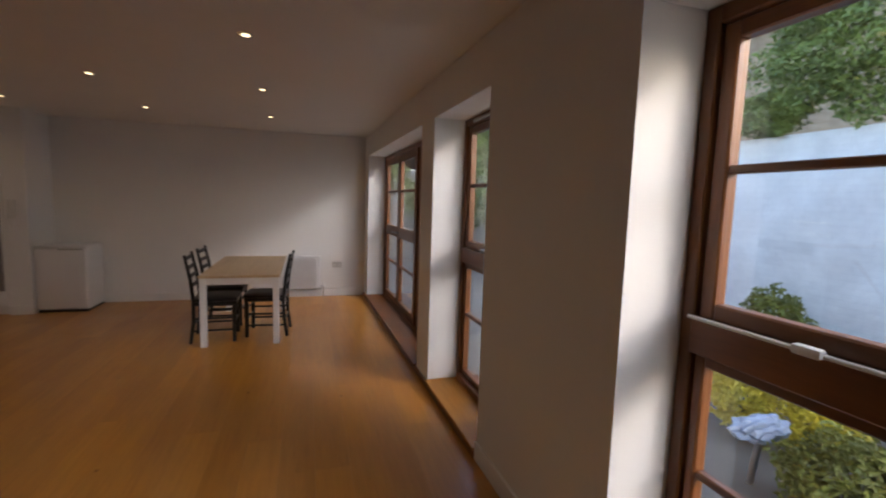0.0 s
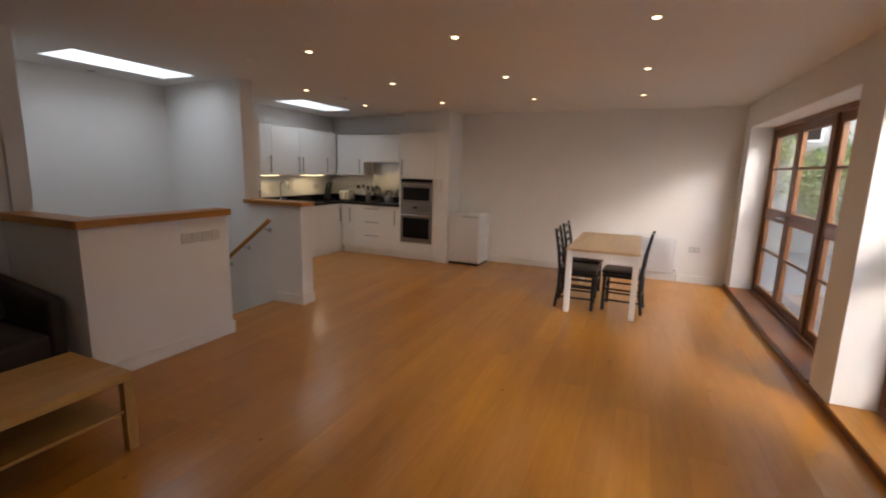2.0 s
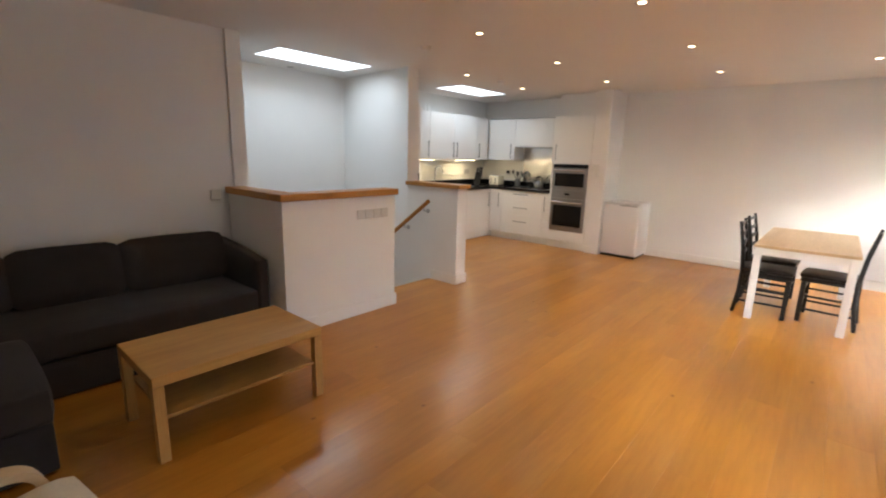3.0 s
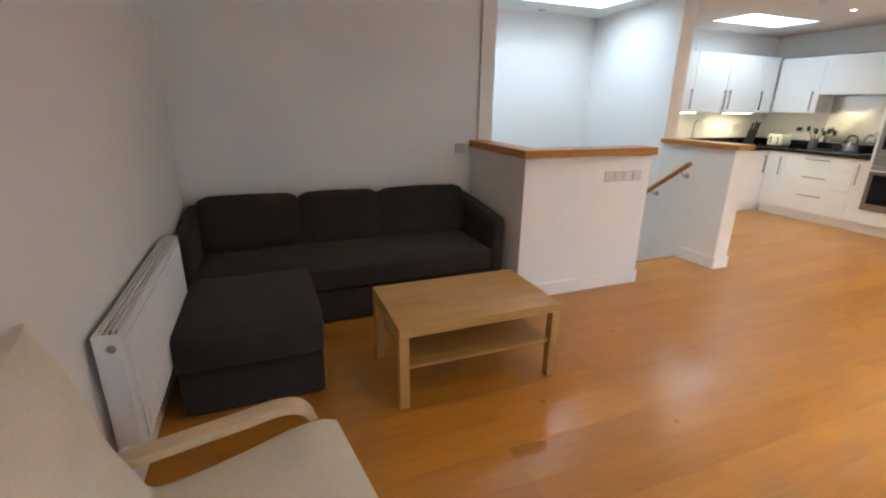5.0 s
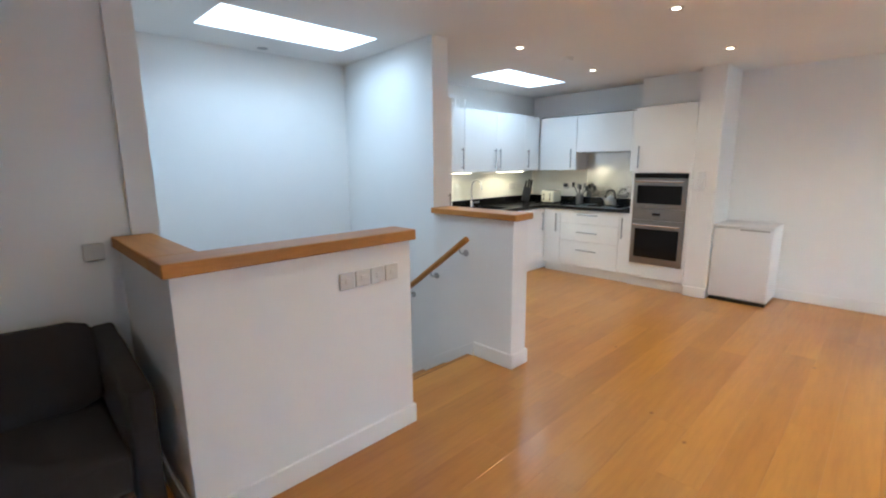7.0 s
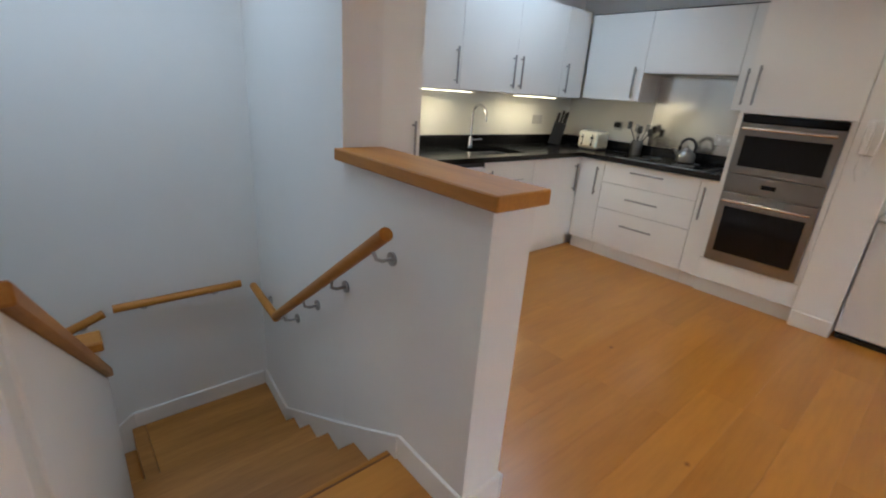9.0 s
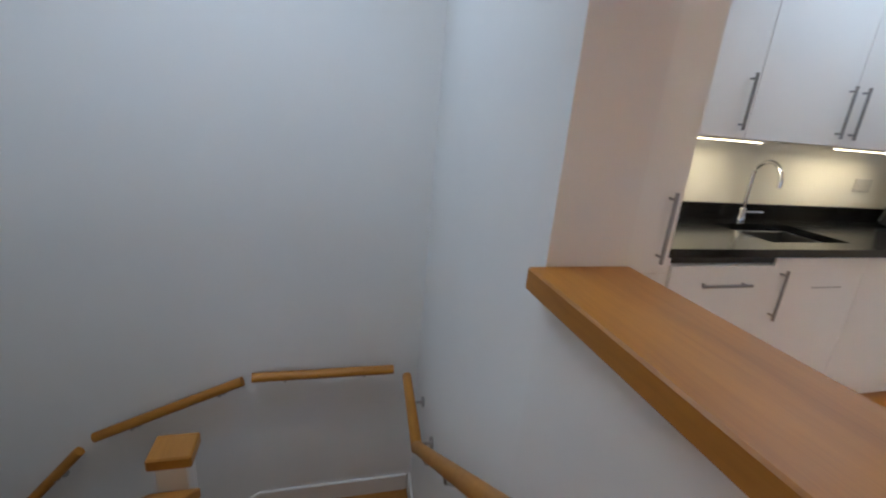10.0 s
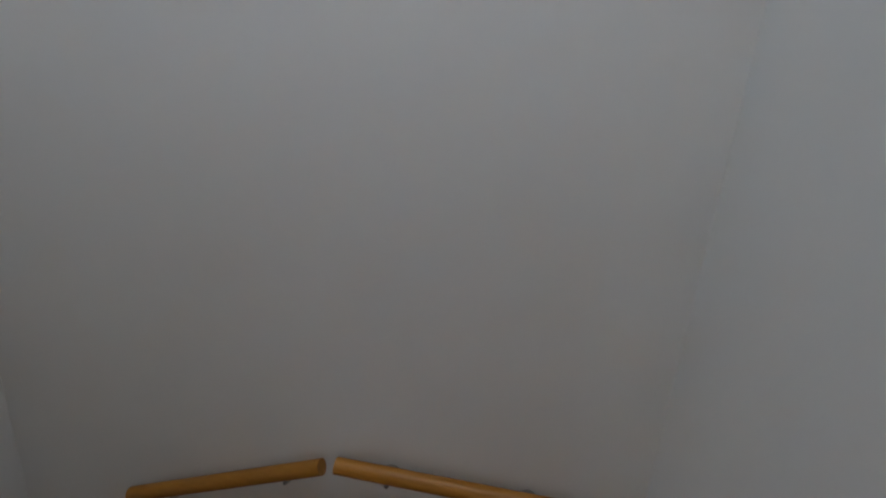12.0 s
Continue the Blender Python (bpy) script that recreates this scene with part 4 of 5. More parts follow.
def plate(name, centre, axis, w, h, label, category, group="", t=0.009):
    """A wall plate facing +x or -y with raised rockers."""
    cx, cy, cz = centre
    e = thing(name, centre, label, category, group)
    if axis == "x":
        block("face_plate", (cx, cy - w / 2, cz - h / 2), (cx + t, cy + w / 2, cz + h / 2), PLATE, e, 0.003)
    else:
        block("face_plate", (cx - w / 2, cy - t, cz - h / 2), (cx + w / 2, cy, cz + h / 2), PLATE, e, 0.003)
    for s in ((-0.25, 0.25) if w > 0.12 else (0.0,)):
        if axis == "x":
            block("rocker", (cx + t, cy + s * w - 0.011, cz - 0.012), (cx + t + 0.003, cy + s * w + 0.011, cz + 0.014), PLATE, e, 0.001)
        else:
            block("rocker", (cx + s * w - 0.011, cy - t - 0.003, cz - 0.012), (cx + s * w + 0.011, cy - t, cz + 0.014), WPLAST, e, 0.001)
    return e


plate("wall_socket", (XB + 0.007, 6.70, 1.19), "x", 0.146, 0.086, "white double socket on the splashback", "socket")
sock = plate("wall_socket", (-5.06, YN - 0.007, 1.19), "y", 0.086, 0.086, "white socket with a black plug behind the toaster", "socket")
block("plug", (-5.09, YN - 0.055, 1.175), (-5.03, YN - 0.017, 1.225), BLACKP, sock, 0.01, 2, "black plug")
plate("wall_socket", (-4.07, YN - 0.009, 1.17), "y", 0.146, 0.086, "double socket on the steel splashback", "socket")
plate("wall_socket", (0.80, YN - 0.001, 0.50), "y", 0.146, 0.086, "white double socket low on the end wall", "socket")
for i in range(4):
    plate("light_switch", (-3.414, 2.305 + i * 0.094, 0.952), "x", 0.086, 0.086, "white switch plate in a row on the half wall", "light switch", "half wall switches")
plate("thermostat", (XS + 0.001, 1.43, 1.10), "x", 0.086, 0.086, "small off-white thermostat on the wall above the sofa", "thermostat", t=0.022)
e = thing("intercom", (-3.075, 6.66, 1.30), "cream wall intercom handset with a hanging cord", "intercom")
block("wall_base", (-3.12, 6.628, 1.21), (-3.03, 6.659, 1.42), WPLAST, e, 0.008, 2)
block("handset", (-3.115, 6.60, 1.215), (-3.075, 6.627, 1.415), WPLAST, e, 0.01, 3)
rod("cord", [(-3.095, 6.612, 1.215), (-3.105, 6.622, 1.12), (-3.08, 6.63, 1.05), (-3.05, 6.635, 1.09), (-3.045, 6.64, 1.21)], 0.005, WPLAST, e, sides=8)

fx0, fx1, fy0, fy1 = -2.91, -2.365, 6.70, 7.23
e = thing("fridge", ((fx0 + fx1) / 2, (fy0 + fy1) / 2, 0), "white freestanding undercounter fridge", "fridge")
block("cabinet", (fx0, fy0 + 0.045, 0.03), (fx1, fy1, 0.825), ENAMEL, e, 0.006)
block("door", (fx0, fy0, 0.05), (fx1, fy0 + 0.042, 0.815), ENAMEL, e, 0.012, 3)
block("top", (fx0 - 0.002, fy0 + 0.004, 0.827), (fx1 + 0.002, fy1, 0.852), ENAMEL, e, 0.008, 2, "white laminate top")
block("grip", (fx0 + 0.25, fy0 - 0.004, 0.80), (fx1 - 0.03, fy0 + 0.008, 0.818), GREYPL, e, 0.003, label="grey door grip")
block("base_grille", (fx0 + 0.01, fy0 + 0.02, 0.0), (fx1 - 0.01, fy1 - 0.02, 0.03), BLACKP, e, 0.002)


# ---- radiators ----
def radiator(a, b, y, face, z0, z1, label):
    """A double panel radiator between x = a and b on a wall at y; face is +1 or -1 into the room."""
    e = thing("radiator", ((a + b) / 2, y, z0), label, "radiator")
    d0, d1 = 0.03, 0.1

    def yy(d):
        return y + face * d
    for q in ((d0, d0 + 0.012), (d1 - 0.012, d1)):
        lo, hi = sorted((yy(q[0]), yy(q[1])))
        bm = bmesh.new()
        cuboid(bm, (a + 0.012, lo, z0), (b - 0.012, hi, z1), 0.004)
        panel = part("panel", bm, ENAMEL, e)
    n = int((b - a - 0.08) / 0.0333)
    lo, hi = sorted((yy(d1 - 0.001), yy(d1 + 0.014)))
    ridge = block("ridge", (a + 0.05, lo, z0 + 0.03), (a + 0.066, hi, z1 - 0.03), ENAMEL, panel, 0.004)
    for i in range(1, n):
        more = new("ridge", ridge.data)
        more.parent, more.location = panel, (i * 0.0333, 0, 0)
    for x0, x1 in ((a, a + 0.01), (b - 0.01, b)):
        lo, hi = sorted((yy(d0 - 0.005), yy(d1 + 0.004)))
        block("side_panel", (x0, lo, z0), (x1, hi, z1 + 0.004), ENAMEL, e, 0.003)
    lo, hi = sorted((yy(d0 + 0.014), yy(d1 - 0.014)))
    # plain dark block paints the shade seen through the grille slots
    block("convector", (a + 0.02, lo, z0 + 0.01), (b - 0.02, hi, z1 - 0.03), DARK, e, 0.002, label="dark block standing in for shade between the panels")
    bm = bmesh.new()
    k = int((b - a - 0.04) / 0.024)
    for i in range(k):
        x = a + 0.02 + i * 0.024
        lo, hi = sorted((yy(d0 + 0.002), yy(d1 - 0.002)))
        cuboid(bm, (x, lo, z1 - 0.004), (x + 0.0055, hi, z1 + 0.004))
    for f in (0.02, 0.26, 0.5, 0.74, 0.98):
        c = d0 + (d1 - d0) * f
        lo, hi = sorted((yy(c - 0.003), yy(c + 0.003)))
        cuboid(bm, (a + 0.011, lo, z1 - 0.003), (b - 0.011, hi, z1 + 0.005))
    part("top_grille", bm, ENAMEL, e, "slotted white top grille")
    rod("bleed_plug", [(b, yy(0.075), z1 - 0.045), (b + 0.006, yy(0.075), z1 - 0.045)], 0.014, SATIN, e, "nickel bleed plug")
    v = rod("valve", [(b, yy(0.06), z0 + 0.03), (b + 0.05, yy(0.06), z0 + 0.03)], 0.012, SATIN, e, "nickel radiator valve")
    rod("valve_head", [(b + 0.045, yy(0.06), z0 + 0.015), (b + 0.045, yy(0.06), z0 + 0.075)], 0.017, WPLAST, v)
    rod("pipe", [(b + 0.045, yy(0.06), z0 + 0.02), (b + 0.045, yy(0.06), 0.001)], 0.0075, CHROME, e)
    for x in (a + 0.2, b - 0.2):
        lo, hi = sorted((yy(0.001), yy(d0)))
        block("wall_bracket", (x - 0.015, lo, z0 + 0.05), (x + 0.015, hi, z1 - 0.05), ENAMEL, e)
    return e


radiator(-3.38, -2.175, YS, 1, 0.27, 0.75, "white double panel radiator with slotted top")
radiator(-0.45, 0.545, YN, -1, 0.14, 0.645, "white panel radiator low on the end wall")


# ---- soft furniture ----
def cushion(name, lo, hi, material, parent, puff=0.035, m=None, label="", crown=0.6, soft=0.045):
    """A padded block: bulging faces, rounded corners, slightly uneven."""
    lo, hi = Vector(lo), Vector(hi)
    c, d = (lo + hi) / 2, (hi - lo) / 2
    bm = bmesh.new()
    bmesh.ops.create_cube(bm, size=2)
    bmesh.ops.subdivide_edges(bm, edges=bm.edges[:], cuts=9, use_grid_fill=True)
    r = min(soft, min(d) * 0.7)
    for v in bm.verts:
        p = Vector((v.co.x * d.x, v.co.y * d.y, v.co.z * d.z))
        core = Vector([max(-(s - r), min(s - r, q)) for s, q in zip(d, p)])
        o = p - core
        q = core + (o.normalized() * r if o.length > 1e-6 else o)
        u = [v.co.x, v.co.y, v.co.z]
        for k in range(3):
            if abs(u[k]) > 0.999:
                i, j = [a for a in range(3) if a != k]
                q[k] += math.copysign(puff * (1 - u[i] ** 2) ** crown * (1 - u[j] ** 2) ** crown, u[k])
        q += 0.004 * Vector(noise.noise_vector((q + c) * 6.0))
        v.co = q + c
    if m is not None:
        bmesh.ops.transform(bm, matrix=m, verts=bm.verts[:])
    return part(name, bm, material, parent, label, True)


sofa = thing("corner_sofa", (-3.9, 0.33, 0), "charcoal fabric corner sofa with chaise and loose back cushions", "sofa")
SX = -4.355
cushion("base", (SX + 0.05, -0.70, 0.008), (-3.498, 1.355, 0.245), SOFA, sofa, 0.003, soft=0.02)
cushion("seat_cushion", (SX + 0.12, -0.70, 0.246), (-3.50, 1.355, 0.42), SOFA, sofa, 0.018, soft=0.03)
cushion("backrest", (SX, -0.72, 0.03), (SX + 0.15, 1.36, 0.70), SOFA, sofa, 0.006)
for y0, y1 in ((-0.80, -0.705), (1.36, 1.47)):
    arm = cushion("armrest", (SX, y0, 0.008), (-3.535, y1, 0.68), SOFA, sofa, 0.006, soft=0.03)
    for v in arm.data.vertices:      # the top falls gently towards the front
        gx = v.co.x + ORG[arm].x - SX
        v.co.z += (0.055 - 0.085 * gx / 0.82) * max(0.0, v.co.z / 0.68)
for y0, y1 in ((-0.695, -0.02), (0.0, 0.60), (0.62, 1.345)):
    tip = Matrix.Translation((SX + 0.16, 0, 0.41)) @ Matrix.Rotation(radians(-13), 4, "Y") @ Matrix.Translation((-SX - 0.16, 0, -0.41))
    cushion("back_cushion", (SX + 0.16, y0, 0.41), (SX + 0.33, y1, 0.785), SOFA, sofa, 0.02, tip, "", 0.28, 0.028)
cushion("chaise_base", (-3.51, -0.70, 0.008), (-2.715, -0.03, 0.262), SOFA, sofa, 0.003, crown=0.3, soft=0.02)
cushion("chaise_seat", (-3.50, -0.705, 0.262), (-2.68, -0.025, 0.445), SOFA, sofa, 0.016, soft=0.03)
for x, y in ((SX + 0.08, -0.75), (SX + 0.08, 1.40), (-3.60, 1.40), (-2.82, -0.62), (-2.82, -0.12)):
    block("foot", (x - 0.025, y - 0.025, 0), (x + 0.025, y + 0.025, 0.045), BLACKP, sofa, 0.003)

# coffee table
tb = thing("coffee_table", (-2.715, 0.755, 0), "oak veneer coffee table with a lower shelf", "coffee table")
cx0, cx1, cy0, cy1 = -3.0, -2.435, 0.295, 1.215
block("tabletop", (cx0, cy0, 0.40), (cx1, cy1, 0.452), VENEER, tb, 0.003)
for x in (cx0, cx1 - 0.05):
    for y in (cy0, cy1 - 0.05):
        block("leg", (x, y, 0), (x + 0.05, y + 0.05, 0.3995), VENEERZ, tb, 0.002)
block("shelf", (cx0 + 0.012, cy0 + 0.052, 0.218), (cx1 - 0.012, cy1 - 0.052, 0.236), VENEER, tb, 0.002, label="thin oak veneer lower shelf")

# ---- dining table and chairs ----
tx0, tx1, ty0, ty1 = -0.705, 0.07, 4.885, 6.48
dt = thing("dining_table", ((tx0 + tx1) / 2, (ty0 + ty1) / 2, 0), "dining table with pale pine top and white painted legs", "dining table")
block("tabletop", (tx0, ty0, 0.715), (tx1, ty1, 0.742), PALE, dt, 0.004)
for x in (tx0 + 0.01, tx1 - 0.07):
    for y in (ty0 + 0.01, ty1 - 0.07):
        block("leg", (x, y, 0), (x + 0.06, y + 0.06, 0.7145), WTABLE, dt, 0.004)
block("apron", (tx0 + 0.071, ty0 + 0.02, 0.645), (tx1 - 0.071, ty0 + 0.04, 0.7145), WTABLE, dt, 0.002)
block("apron", (tx0 + 0.071, ty1 - 0.04, 0.645), (tx1 - 0.071, ty1 - 0.02, 0.7145), WTABLE, dt, 0.002)
block("apron", (tx0 + 0.02, ty0 + 0.071, 0.645), (tx0 + 0.04, ty1 - 0.071, 0.7145), WTABLE, dt, 0.002)
block("apron", (tx1 - 0.04, ty0 + 0.071, 0.645), (tx1 - 0.02, ty1 - 0.071, 0.7145), WTABLE, dt, 0.002)

# a chair that looks along +x, its base at the origin
ch = thing("dining_chair", (0, 0, 0), "black wooden dining chair with ladder back and padded seat", "chair", "dining chairs")
W2, DP = 0.20, 0.42
block("seat_frame", (-0.20, -W2, 0.40), (0.22, W2, 0.44), BLACKW, ch, 0.006)
cushion("seat", (-0.20, -W2 - 0.005, 0.44), (0.225, W2 + 0.005, 0.475), BLACKV, ch, 0.012, label="padded black vinyl seat")
for s in (-1, 1):
    block("leg", (0.175, s * W2 - (0.036 if s > 0 else 0), 0), (0.211, s * W2 + (0 if s > 0 else 0.036), 0.3995), BLACKW, ch, 0.003)
    y = s * (W2 - 0.018)
    bm = bmesh.new()
    tube(bm, [(-0.225, y, 0.0), (-0.195, y, 0.22), (-0.19, y, 0.44), (-0.215, y, 0.68), (-0.265, y, 0.93)], [0.017, 0.019, 0.019, 0.018, 0.014], 8)
    part("back_leg", bm, BLACKW, ch, "", True)
    for z in (0.13, 0.26):
        rod("stretcher", [(-0.205, y, z), (0.19, y, z)], 0.011, BLACKW, ch, sides=8)
for x, z in ((0.192, 0.20), (-0.20, 0.19), (0.192, 0.32)):
    rod("stretcher", [(x, -W2 + 0.02, z), (x, W2 - 0.02, z)], 0.011, BLACKW, ch, sides=8)
for z, x in ((0.60, -0.205), (0.70, -0.218), (0.79, -0.236), (0.885, -0.256)):
    bm = bmesh.new()
    cuboid(bm, (x - 0.007, -W2 + 0.03, z - 0.022), (x + 0.007, W2 - 0.03, z + 0.022), 0.003)
    for v in bm.verts:
        v.co.x -= 0.02 * (1 - (v.co.y / W2) ** 2)
    part("back_slat", bm, BLACKW, ch)
copy_thing(ch, pose(-0.605, 5.87, 0, 0, 0, -2))
copy_thing(ch, pose(-0.085, 5.36, 0, 0, 0, 176))
ch.matrix_basis = pose(-0.60, 5.25, 0, 0, 0, 2)

# ---- bentwood armchair with a cream cushion ----
ac = thing("armchair", (0, 0, 0), "bentwood armchair in pale birch with a cream cushion", "armchair")


def ribbon(name, path, w, t, y, material, label=""):
    """A laminated strip along a side outline of (x, z) points."""
    bm = bmesh.new()
    pts = [Vector((x, 0, z)) for x, z in path]
    rows = []
    for i, p in enumerate(pts):
        d = (pts[min(len(pts) - 1, i + 1)] - pts[max(0, i - 1)]).normalized()
        nrm = Vector((-d.z, 0, d.x))
        rows.append([bm.verts.new(p + nrm * (t / 2) * a + Vector((0, y + w / 2 * b, 0))) for a, b in ((-1, -1), (-1, 1), (1, 1), (1, -1))])
    for p, q in zip(rows, rows[1:]):
        for k in range(4):
            bm.faces.new((p[k], p[(k + 1) % 4], q[(k + 1) % 4], q[k]))
    bm.faces.new(rows[0][::-1])
    bm.faces.new(rows[-1])
    return part(name, bm, material, ac, label, True)


def curve(pts, n=6):
    """A smooth line through the points."""
    out = []
    p = [pts[0]] + list(pts) + [pts[-1]]
    for i in range(1, len(p) - 2):
        for k in range(n):
            s = k / n
            out.append(tuple(0.5 * (2 * b + (c - a) * s + (2 * a - 5 * b + 4 * c - d) * s ** 2 + (-a + 3 * b - 3 * c + d) * s ** 3) for a, b, c, d in zip(p[i - 1], p[i], p[i + 1], p[i + 2])))
    out.append(pts[-1])
    return out


side = curve([(-0.30, 0.02), (0.10, 0.02), (0.27, 0.03), (0.345, 0.10), (0.36, 0.30), (0.345, 0.455), (0.27, 0.52), (0.10, 0.515), (-0.30, 0.495)])
for y in (-0.31, 0.31):
    ribbon("arm_frame", side, 0.06, 0.028, y, BIRCH, "bent laminated birch arm frame")
seatline = curve([(0.30, 0.36), (0.05, 0.315), (-0.16, 0.29), (-0.26, 0.42), (-0.31, 0.62), (-0.37, 0.95)])
for y in (-0.25, 0.25):
    ribbon("seat_frame", seatline, 0.045, 0.025, y, BIRCH)
for x, z in ((0.28, 0.335), (-0.16, 0.275)):
    rod("cross_rail", [(x, -0.31, z), (x, 0.31, z)], 0.015, BIRCH, ac)
bm = bmesh.new()
line = curve([(0.41, 0.455), (0.12, 0.41), (-0.10, 0.385), (-0.18, 0.47), (-0.235, 0.66), (-0.30, 0.98)], 6)
rows = []
for i, (x, z) in enumerate(line):
    a, b = line[max(0, i - 1)], line[min(len(line) - 1, i + 1)]
    d = Vector((b[0] - a[0], 0, b[1] - a[1])).normalized()
    nrm = Vector((d.z, 0, -d.x))
    f = i / (len(line) - 1)
    thick = 0.05 * min(1, 0.45 + 5 * min(f, 1 - f)) * (0.88 + 0.12 * math.sin(f * 22))
    row = []
    for k in range(18):
        ang = 2 * math.pi * k / 18
        cc, ss = math.cos(ang), math.sin(ang)
        row.append(bm.verts.new(Vector((x, 0.275 * min(1.0, 0.86 + 1.6 * math.sqrt(max(0.0, f * 0.1))) * math.copysign(abs(cc) ** 0.35, cc), z)) + nrm * thick * math.copysign(abs(ss) ** 0.6, ss)))
    rows.append(row)
for p, q in zip(rows, rows[1:]):
    for k in range(18):
        bm.faces.new((p[k], p[(k + 1) % 18], q[(k + 1) % 18], q[k]))
bm.faces.new(rows[0][::-1])
bm.faces.new(rows[-1])
part("seat_cushion", bm, CREAM, ac, "cream cotton seat and back cushion", True)
ac.matrix_basis = pose(-1.59, -0.45, 0, 0, 0, 99)

# ---- courtyard ----
boxes("ground", [((XO, -80, -0.6), (80, 90, -0.12))], PAVE, "grey paved courtyard ground", "ground")
boxes("garden_wall", [((6.0, -6, -0.12), (6.35, 6.2, 2.5))], RENDERW, "whitewashed courtyard wall", "wall", kind="structure")
boxes("garden_wall_stone", [((6.02, 6.2, -0.12), (6.35, 14, 2.3))], STONEW, "old grey stone courtyard wall", "wall", kind="structure")
lr = random.Random(11)


def leaf_mesh(name, centre, radii, count, size, material, parent, hollow=0.55, floor_z=None):
    """A crown of many small folded leaves with an uneven outline."""
    verts, faces = [], []
    c = Vector(centre)
    for _ in range(count):
        d = Vector((lr.gauss(0, 1), lr.gauss(0, 1), lr.gauss(0, 1))).normalized()
        bump = 0.8 + 0.45 * noise.noise(d * 2.3 + c)
        r = (hollow + (1 - hollow) * lr.random() ** 0.5) * bump
        p = c + Vector((d.x * radii[0] * r, d.y * radii[1] * r, d.z * radii[2] * r))
        if floor_z is not None and p.z < floor_z:
            continue
        s = size * lr.uniform(0.6, 1.3)
        a = Euler((lr.uniform(0, 6.3), lr.uniform(0, 6.3), lr.uniform(0, 6.3))).to_matrix()
        k = len(verts)
        for q in ((0, -1, 0), (0.45, 0, 0.14), (0, 1, 0), (-0.45, 0, 0.14)):
            verts.append(p + a @ (Vector(q) * s))
        faces += [(k, k + 1, k + 2), (k, k + 2, k + 3)]
    me = bpy.data.meshes.new(name)
    me.from_pydata([tuple(v - ORG[parent]) for v in verts], [], faces)
    me.materials.append(material)
    ob = new(name, me)
    ob.parent = parent
    return ob


def shrub(base, radii, material, label, count=2600, size=0.035, lift=1.0):
    e = thing("shrub", base, label, "shrub", "courtyard shrubs")
    x, y, z = base
    for k in range(4):
        a = k * 1.6 + 0.4
        rod("stem", [(x, y, z), (x + 0.4 * radii[0] * math.cos(a), y + 0.4 * radii[1] * math.sin(a), z + radii[2] * lift)], [0.018, 0.007], BARK, e, sides=6)
    leaf_mesh("foliage", (x, y, z + radii[2] * lift), radii, count, size, material, e, 0.6, z)
    return e


shrub((3.06, 1.38, -0.12), (0.42, 0.44, 0.31), LEAFD, "rounded olive-green clipped shrub", 5200, 0.024, 0.9)
shrub((3.45, 0.9, -0.12), (0.5, 0.5, 0.4), LEAFD, "dense rounded olive-green shrub", 4200, 0.026, 0.9)
shrub((3.5, 2.4, -0.12), (0.26, 0.30, 0.3), LEAFY, "bright yellow-green variegated shrub", 3600, 0.024)
shrub((3.62, 1.92, -0.12), (0.26, 0.26, 0.32), LEAFY, "bright yellow-green variegated shrub", 3600, 0.024)
shrub((4.4, 1.4, -0.12), (0.5, 0.5, 0.3), LEAFY, "bright yellow-green variegated shrub", 3000, 0.028)
shrub((5.55, 3.72, -0.12), (0.3, 0.42, 0.42), LEAFD, "low green shrub against the white wall", 2600, 0.035)
shrub((4.6, 6.4, -0.12), (0.7, 1.0, 0.9), LEAFG, "leafy green shrub in the courtyard", 3600, 0.045)
shrub((4.9, 8.6, -0.12), (0.7, 1.2, 1.3), LEAFG, "tall leafy green shrub in the courtyard", 4600, 0.045)

e = thing("climber", (6.6, 3.3, -0.12), "large leafy climber spilling over the white wall", "climbing plant")
rod("trunk", [(6.6, 3.2, -0.12), (6.62, 3.1, 1.2), (6.55, 3.0, 2.4), (6.5, 2.6, 3.2)], [0.07, 0.06, 0.05, 0.03], BARK, e, sides=8)
for k, (dy, dz) in enumerate(((-1.2, 1.0), (0.9, 0.7), (-0.3, 1.5), (-2.2, 0.6))):
    rod("limb", [(6.55, 3.0, 2.3), (6.4, 3.0 + dy * 0.5, 2.3 + dz * 0.6), (6.3, 3.0 + dy, 2.3 + dz)], [0.04, 0.025, 0.012], BARK, e, sides=6)
leaf_mesh("foliage", (6.0, 3.4, 3.45), (0.75, 1.3, 0.95), 14000, 0.036, LEAFG, e, 0.55)
leaf_mesh("foliage", (5.95, 4.45, 2.78), (0.4, 0.65, 0.34), 5200, 0.032, LEAFG, e, 0.5)
leaf_mesh("foliage", (6.2, 0.6, 3.4), (0.7, 1.3, 1.0), 5200, 0.05, LEAFG, e, 0.5)
leaf_mesh("foliage", (6.3, 9.0, 2.6), (0.6, 2.2, 0.8), 6000, 0.05, LEAFG, e, 0.5)

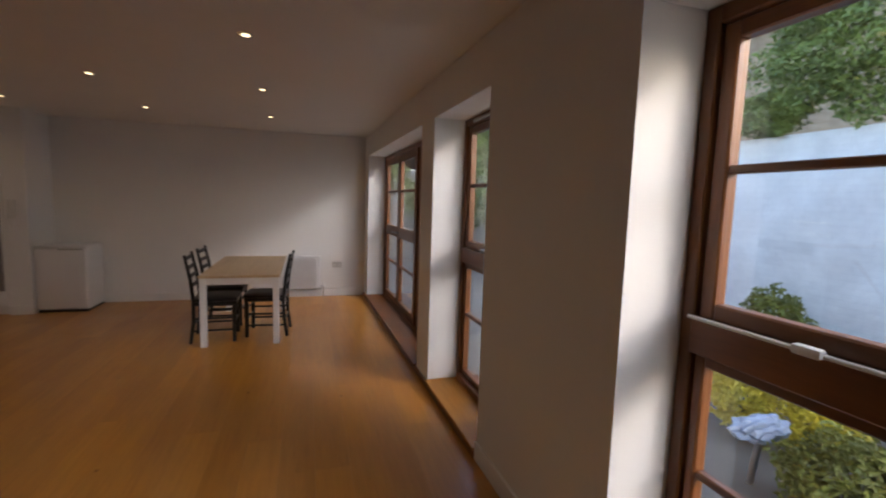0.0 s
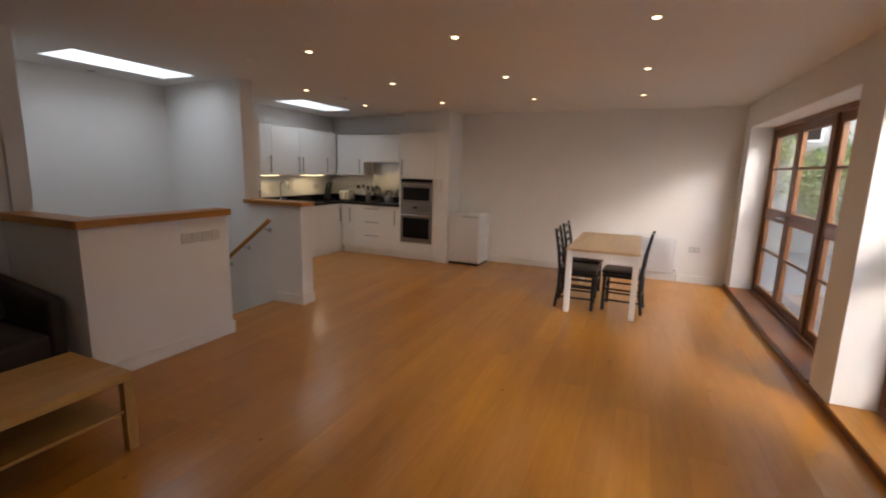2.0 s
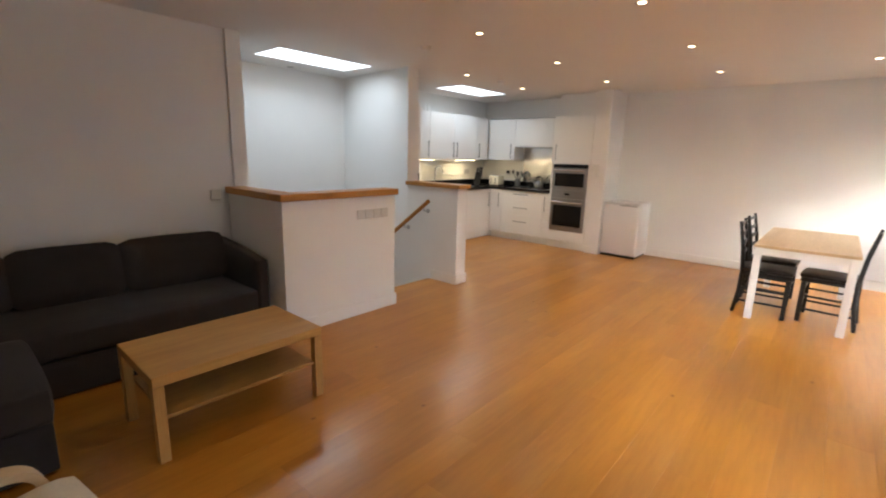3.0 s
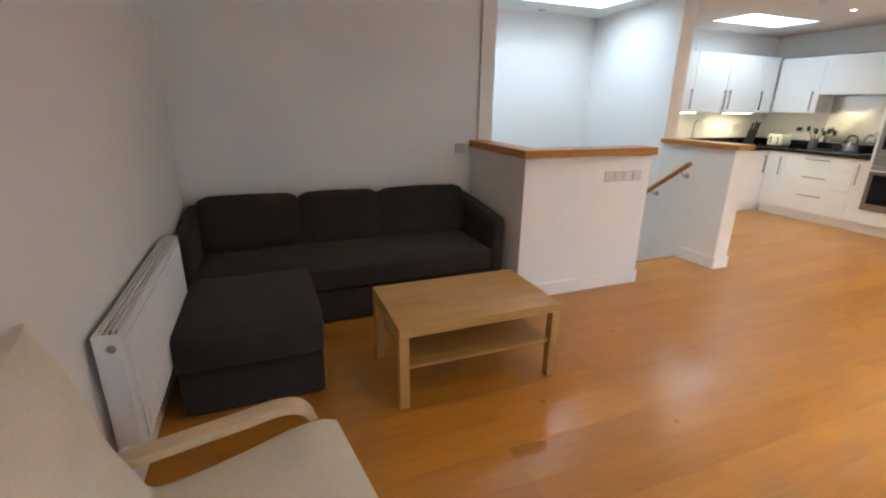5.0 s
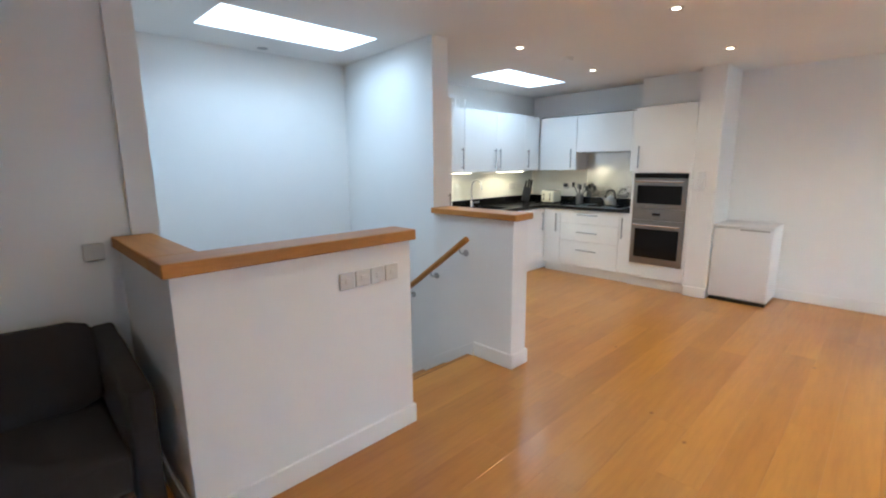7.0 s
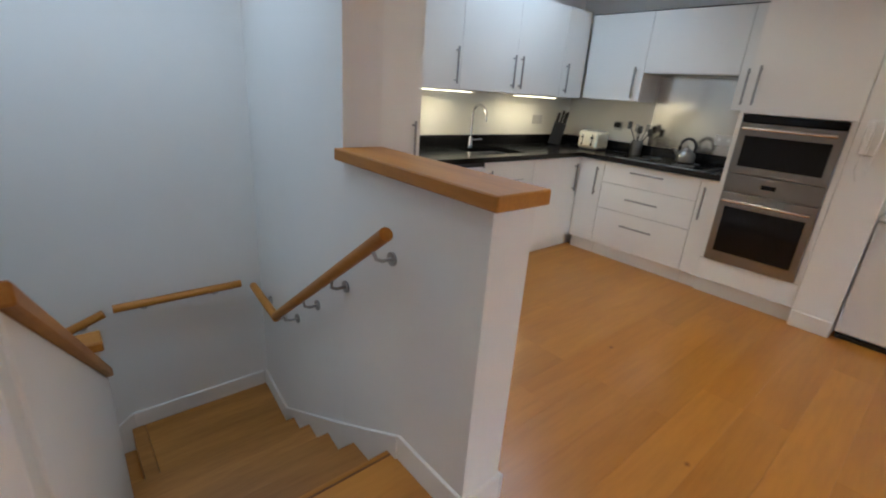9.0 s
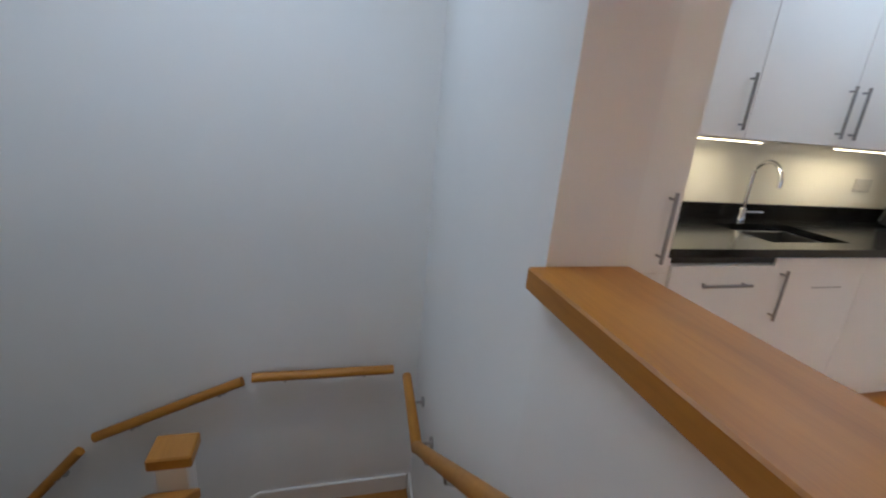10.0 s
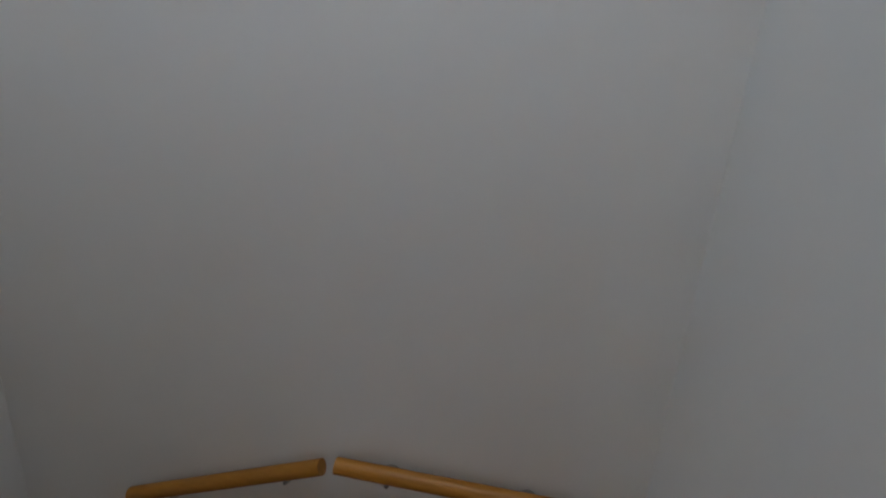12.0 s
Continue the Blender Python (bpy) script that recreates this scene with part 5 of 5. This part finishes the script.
house = thing("neighbour_house", (14.5, 5.0, -0.12), "old brown brick house beyond the garden wall", "house")
bmh = bmesh.new()
cuboid(bmh, (12.5, -8, -0.12), (17, 18, 6.6))
part("wall", bmh, BRICK, house)
prism("roof", [(12.1, 6.6), (17.4, 6.6), (14.75, 8.2)], "y", -8.4, 18.4, paint("slate", (0.09, 0.09, 0.10), 0.7, 0.3, 4.0, 0.3, 20), house, "grey slate roof", 0)
for z in (0.9, 4.2):
    for y in (10.6, 13.6, 16.0):
        w = block("window", (12.44, y, z), (12.499, y + 0.95, z + 1.5), WTABLE, house, 0.006, label="white sash window")
        block("pane", (12.43, y + 0.07, z + 0.07), (12.439, y + 0.88, z + 0.72), OVENGLASS, w, 0)
        block("pane", (12.43, y + 0.07, z + 0.78), (12.439, y + 0.88, z + 1.43), OVENGLASS, w, 0)
        block("sill", (12.36, y - 0.08, z - 0.09), (12.499, y + 1.03, z), RENDERW, w, 0.004)
e = thing("covered_parasol", (2.98, 1.9, -0.12), "folded object wrapped in pale blue plastic on a pole", "wrapped parasol")
rod("pole", [(2.98, 1.9, -0.12), (2.98, 1.86, 0.23)], 0.02, SATIN, e)
bm = bmesh.new()
bmesh.ops.create_icosphere(bm, subdivisions=4, radius=1.0)
for v in bm.verts:
    q = v.co.copy()
    v.co = Vector((q.x * 0.2, q.y * 0.10, q.z * 0.075)) * (1 + 0.28 * noise.noise(q * 3.1) + 0.12 * noise.noise(q * 8.0)) + Vector((2.95, 1.85, 0.265))
part("wrapping", bm, BAG, e, "crumpled pale blue plastic wrapping", True)

# far end of the courtyard
boxes("garden_wall_end", [((XO, 12.5, -0.12), (6.0, 12.8, 2.3))], STONEW, "old grey stone wall across the courtyard end", "wall")
e = thing("ivy", (4.6, 12.3, -0.12), "dense ivy over the courtyard end wall", "climbing plant")
rod("stem", [(4.6, 12.45, -0.12), (4.5, 12.44, 1.2), (4.8, 12.4, 2.3)], [0.04, 0.03, 0.015], BARK, e, sides=6)
leaf_mesh("foliage", (4.3, 12.4, 1.5), (1.6, 0.3, 1.1), 6000, 0.06, LEAFG, e, 0.3)
leaf_mesh("foliage", (2.4, 12.4, 2.2), (0.9, 0.35, 0.5), 2500, 0.06, LEAFG, e, 0.3)
leaf_mesh("foliage", (5.3, 12.2, 2.6), (1.1, 0.45, 1.7), 8000, 0.06, LEAFG, e, 0.3)
far = thing("end_house", (4.0, 18.0, -0.12), "grey rendered house beyond the courtyard end", "house")
bmh = bmesh.new()
cuboid(bmh, (-4.0, 16.0, -0.12), (11.0, 21.0, 6.5))
part("wall", bmh, paint("grey_render", (0.34, 0.33, 0.31), 0.9, 0.15, 1.5, 0.4, 30), far)
prism("roof", [(15.6, 6.5), (21.4, 6.5), (18.5, 8.8)], "x", -4.4, 11.4, paint("dark_slate", (0.08, 0.08, 0.09), 0.7, 0.3, 4.0, 0.3, 20), far, "dark slate roof", 0)
for z in (2.6, 4.6):
    for x in (1.2, 3.6, 6.0, 8.4):
        w = block("window", (x, 15.94, z), (x + 0.95, 15.999, z + 1.4), WTABLE, far, 0.006, label="white sash window")
        block("pane", (x + 0.07, 15.93, z + 0.07), (x + 0.88, 15.939, z + 0.67), OVENGLASS, w, 0)
        block("pane", (x + 0.07, 15.93, z + 0.73), (x + 0.88, 15.939, z + 1.33), OVENGLASS, w, 0)

# ---- oak boards of the floor ----
floor = thing("floor", (0, 0, 0), "honey-coloured oak board floor with satin varnish", "floor", kind="structure")
rng = random.Random(7)
BW = 0.2


def board_mesh(w, l):
    bm = bmesh.new()
    cuboid(bm, (-w / 2, -l / 2, -0.018), (w / 2, l / 2, 0))
    top = [e for e in bm.edges if all(abs(v.co.z) < 1e-6 for v in e.verts)]
    bmesh.ops.bevel(bm, geom=top, offset=0.0004, segments=1, affect="EDGES")
    return finish("board", bm, OAK)


cache = {}


def board(x, ya, yb, w):
    key = (round(w, 3), round(yb - ya, 2))
    if key not in cache:
        cache[key] = board_mesh(w - 0.0003, yb - ya - 0.0003)
    ob = new("board", cache[key])
    ob.parent, ob.location = floor, (x, (ya + yb) / 2, 0)


def lay(x0, x1, ya, yb):
    at = ya
    first = True
    while at < yb - 0.01:
        step = rng.choice((1.4, 1.8, 2.2, 2.4)) if not first else rng.choice((0.6, 1.0, 1.5, 1.9, 2.3))
        first = False
        end = at + step
        if end > yb - 0.45:
            end = yb
        board((x0 + x1) / 2, at, end, x1 - x0)
        at = end


x = -3.81
rows = []
while x < XE + 0.12:
    rows.append((x, min(x + BW, XE + 0.165)))
    x += BW
x = -3.81
while x > XB + 0.5:
    rows.append((max(x - BW, -5.2), x))
    x -= BW
for x0, x1 in rows:
    if x0 > -3.42:
        lay(x0, x1, YS, YN)
    elif x0 > -3.82:
        lay(x0, x1, YS, 1.534)
        lay(x0, x1, 2.752, 3.698)
        lay(x0, x1, 3.872, 6.78)
    else:
        if x1 > XS + 0.02:
            lay(max(x0, XS), x1, YS, 1.534)
        lay(x0, x1, 3.872, 6.78)
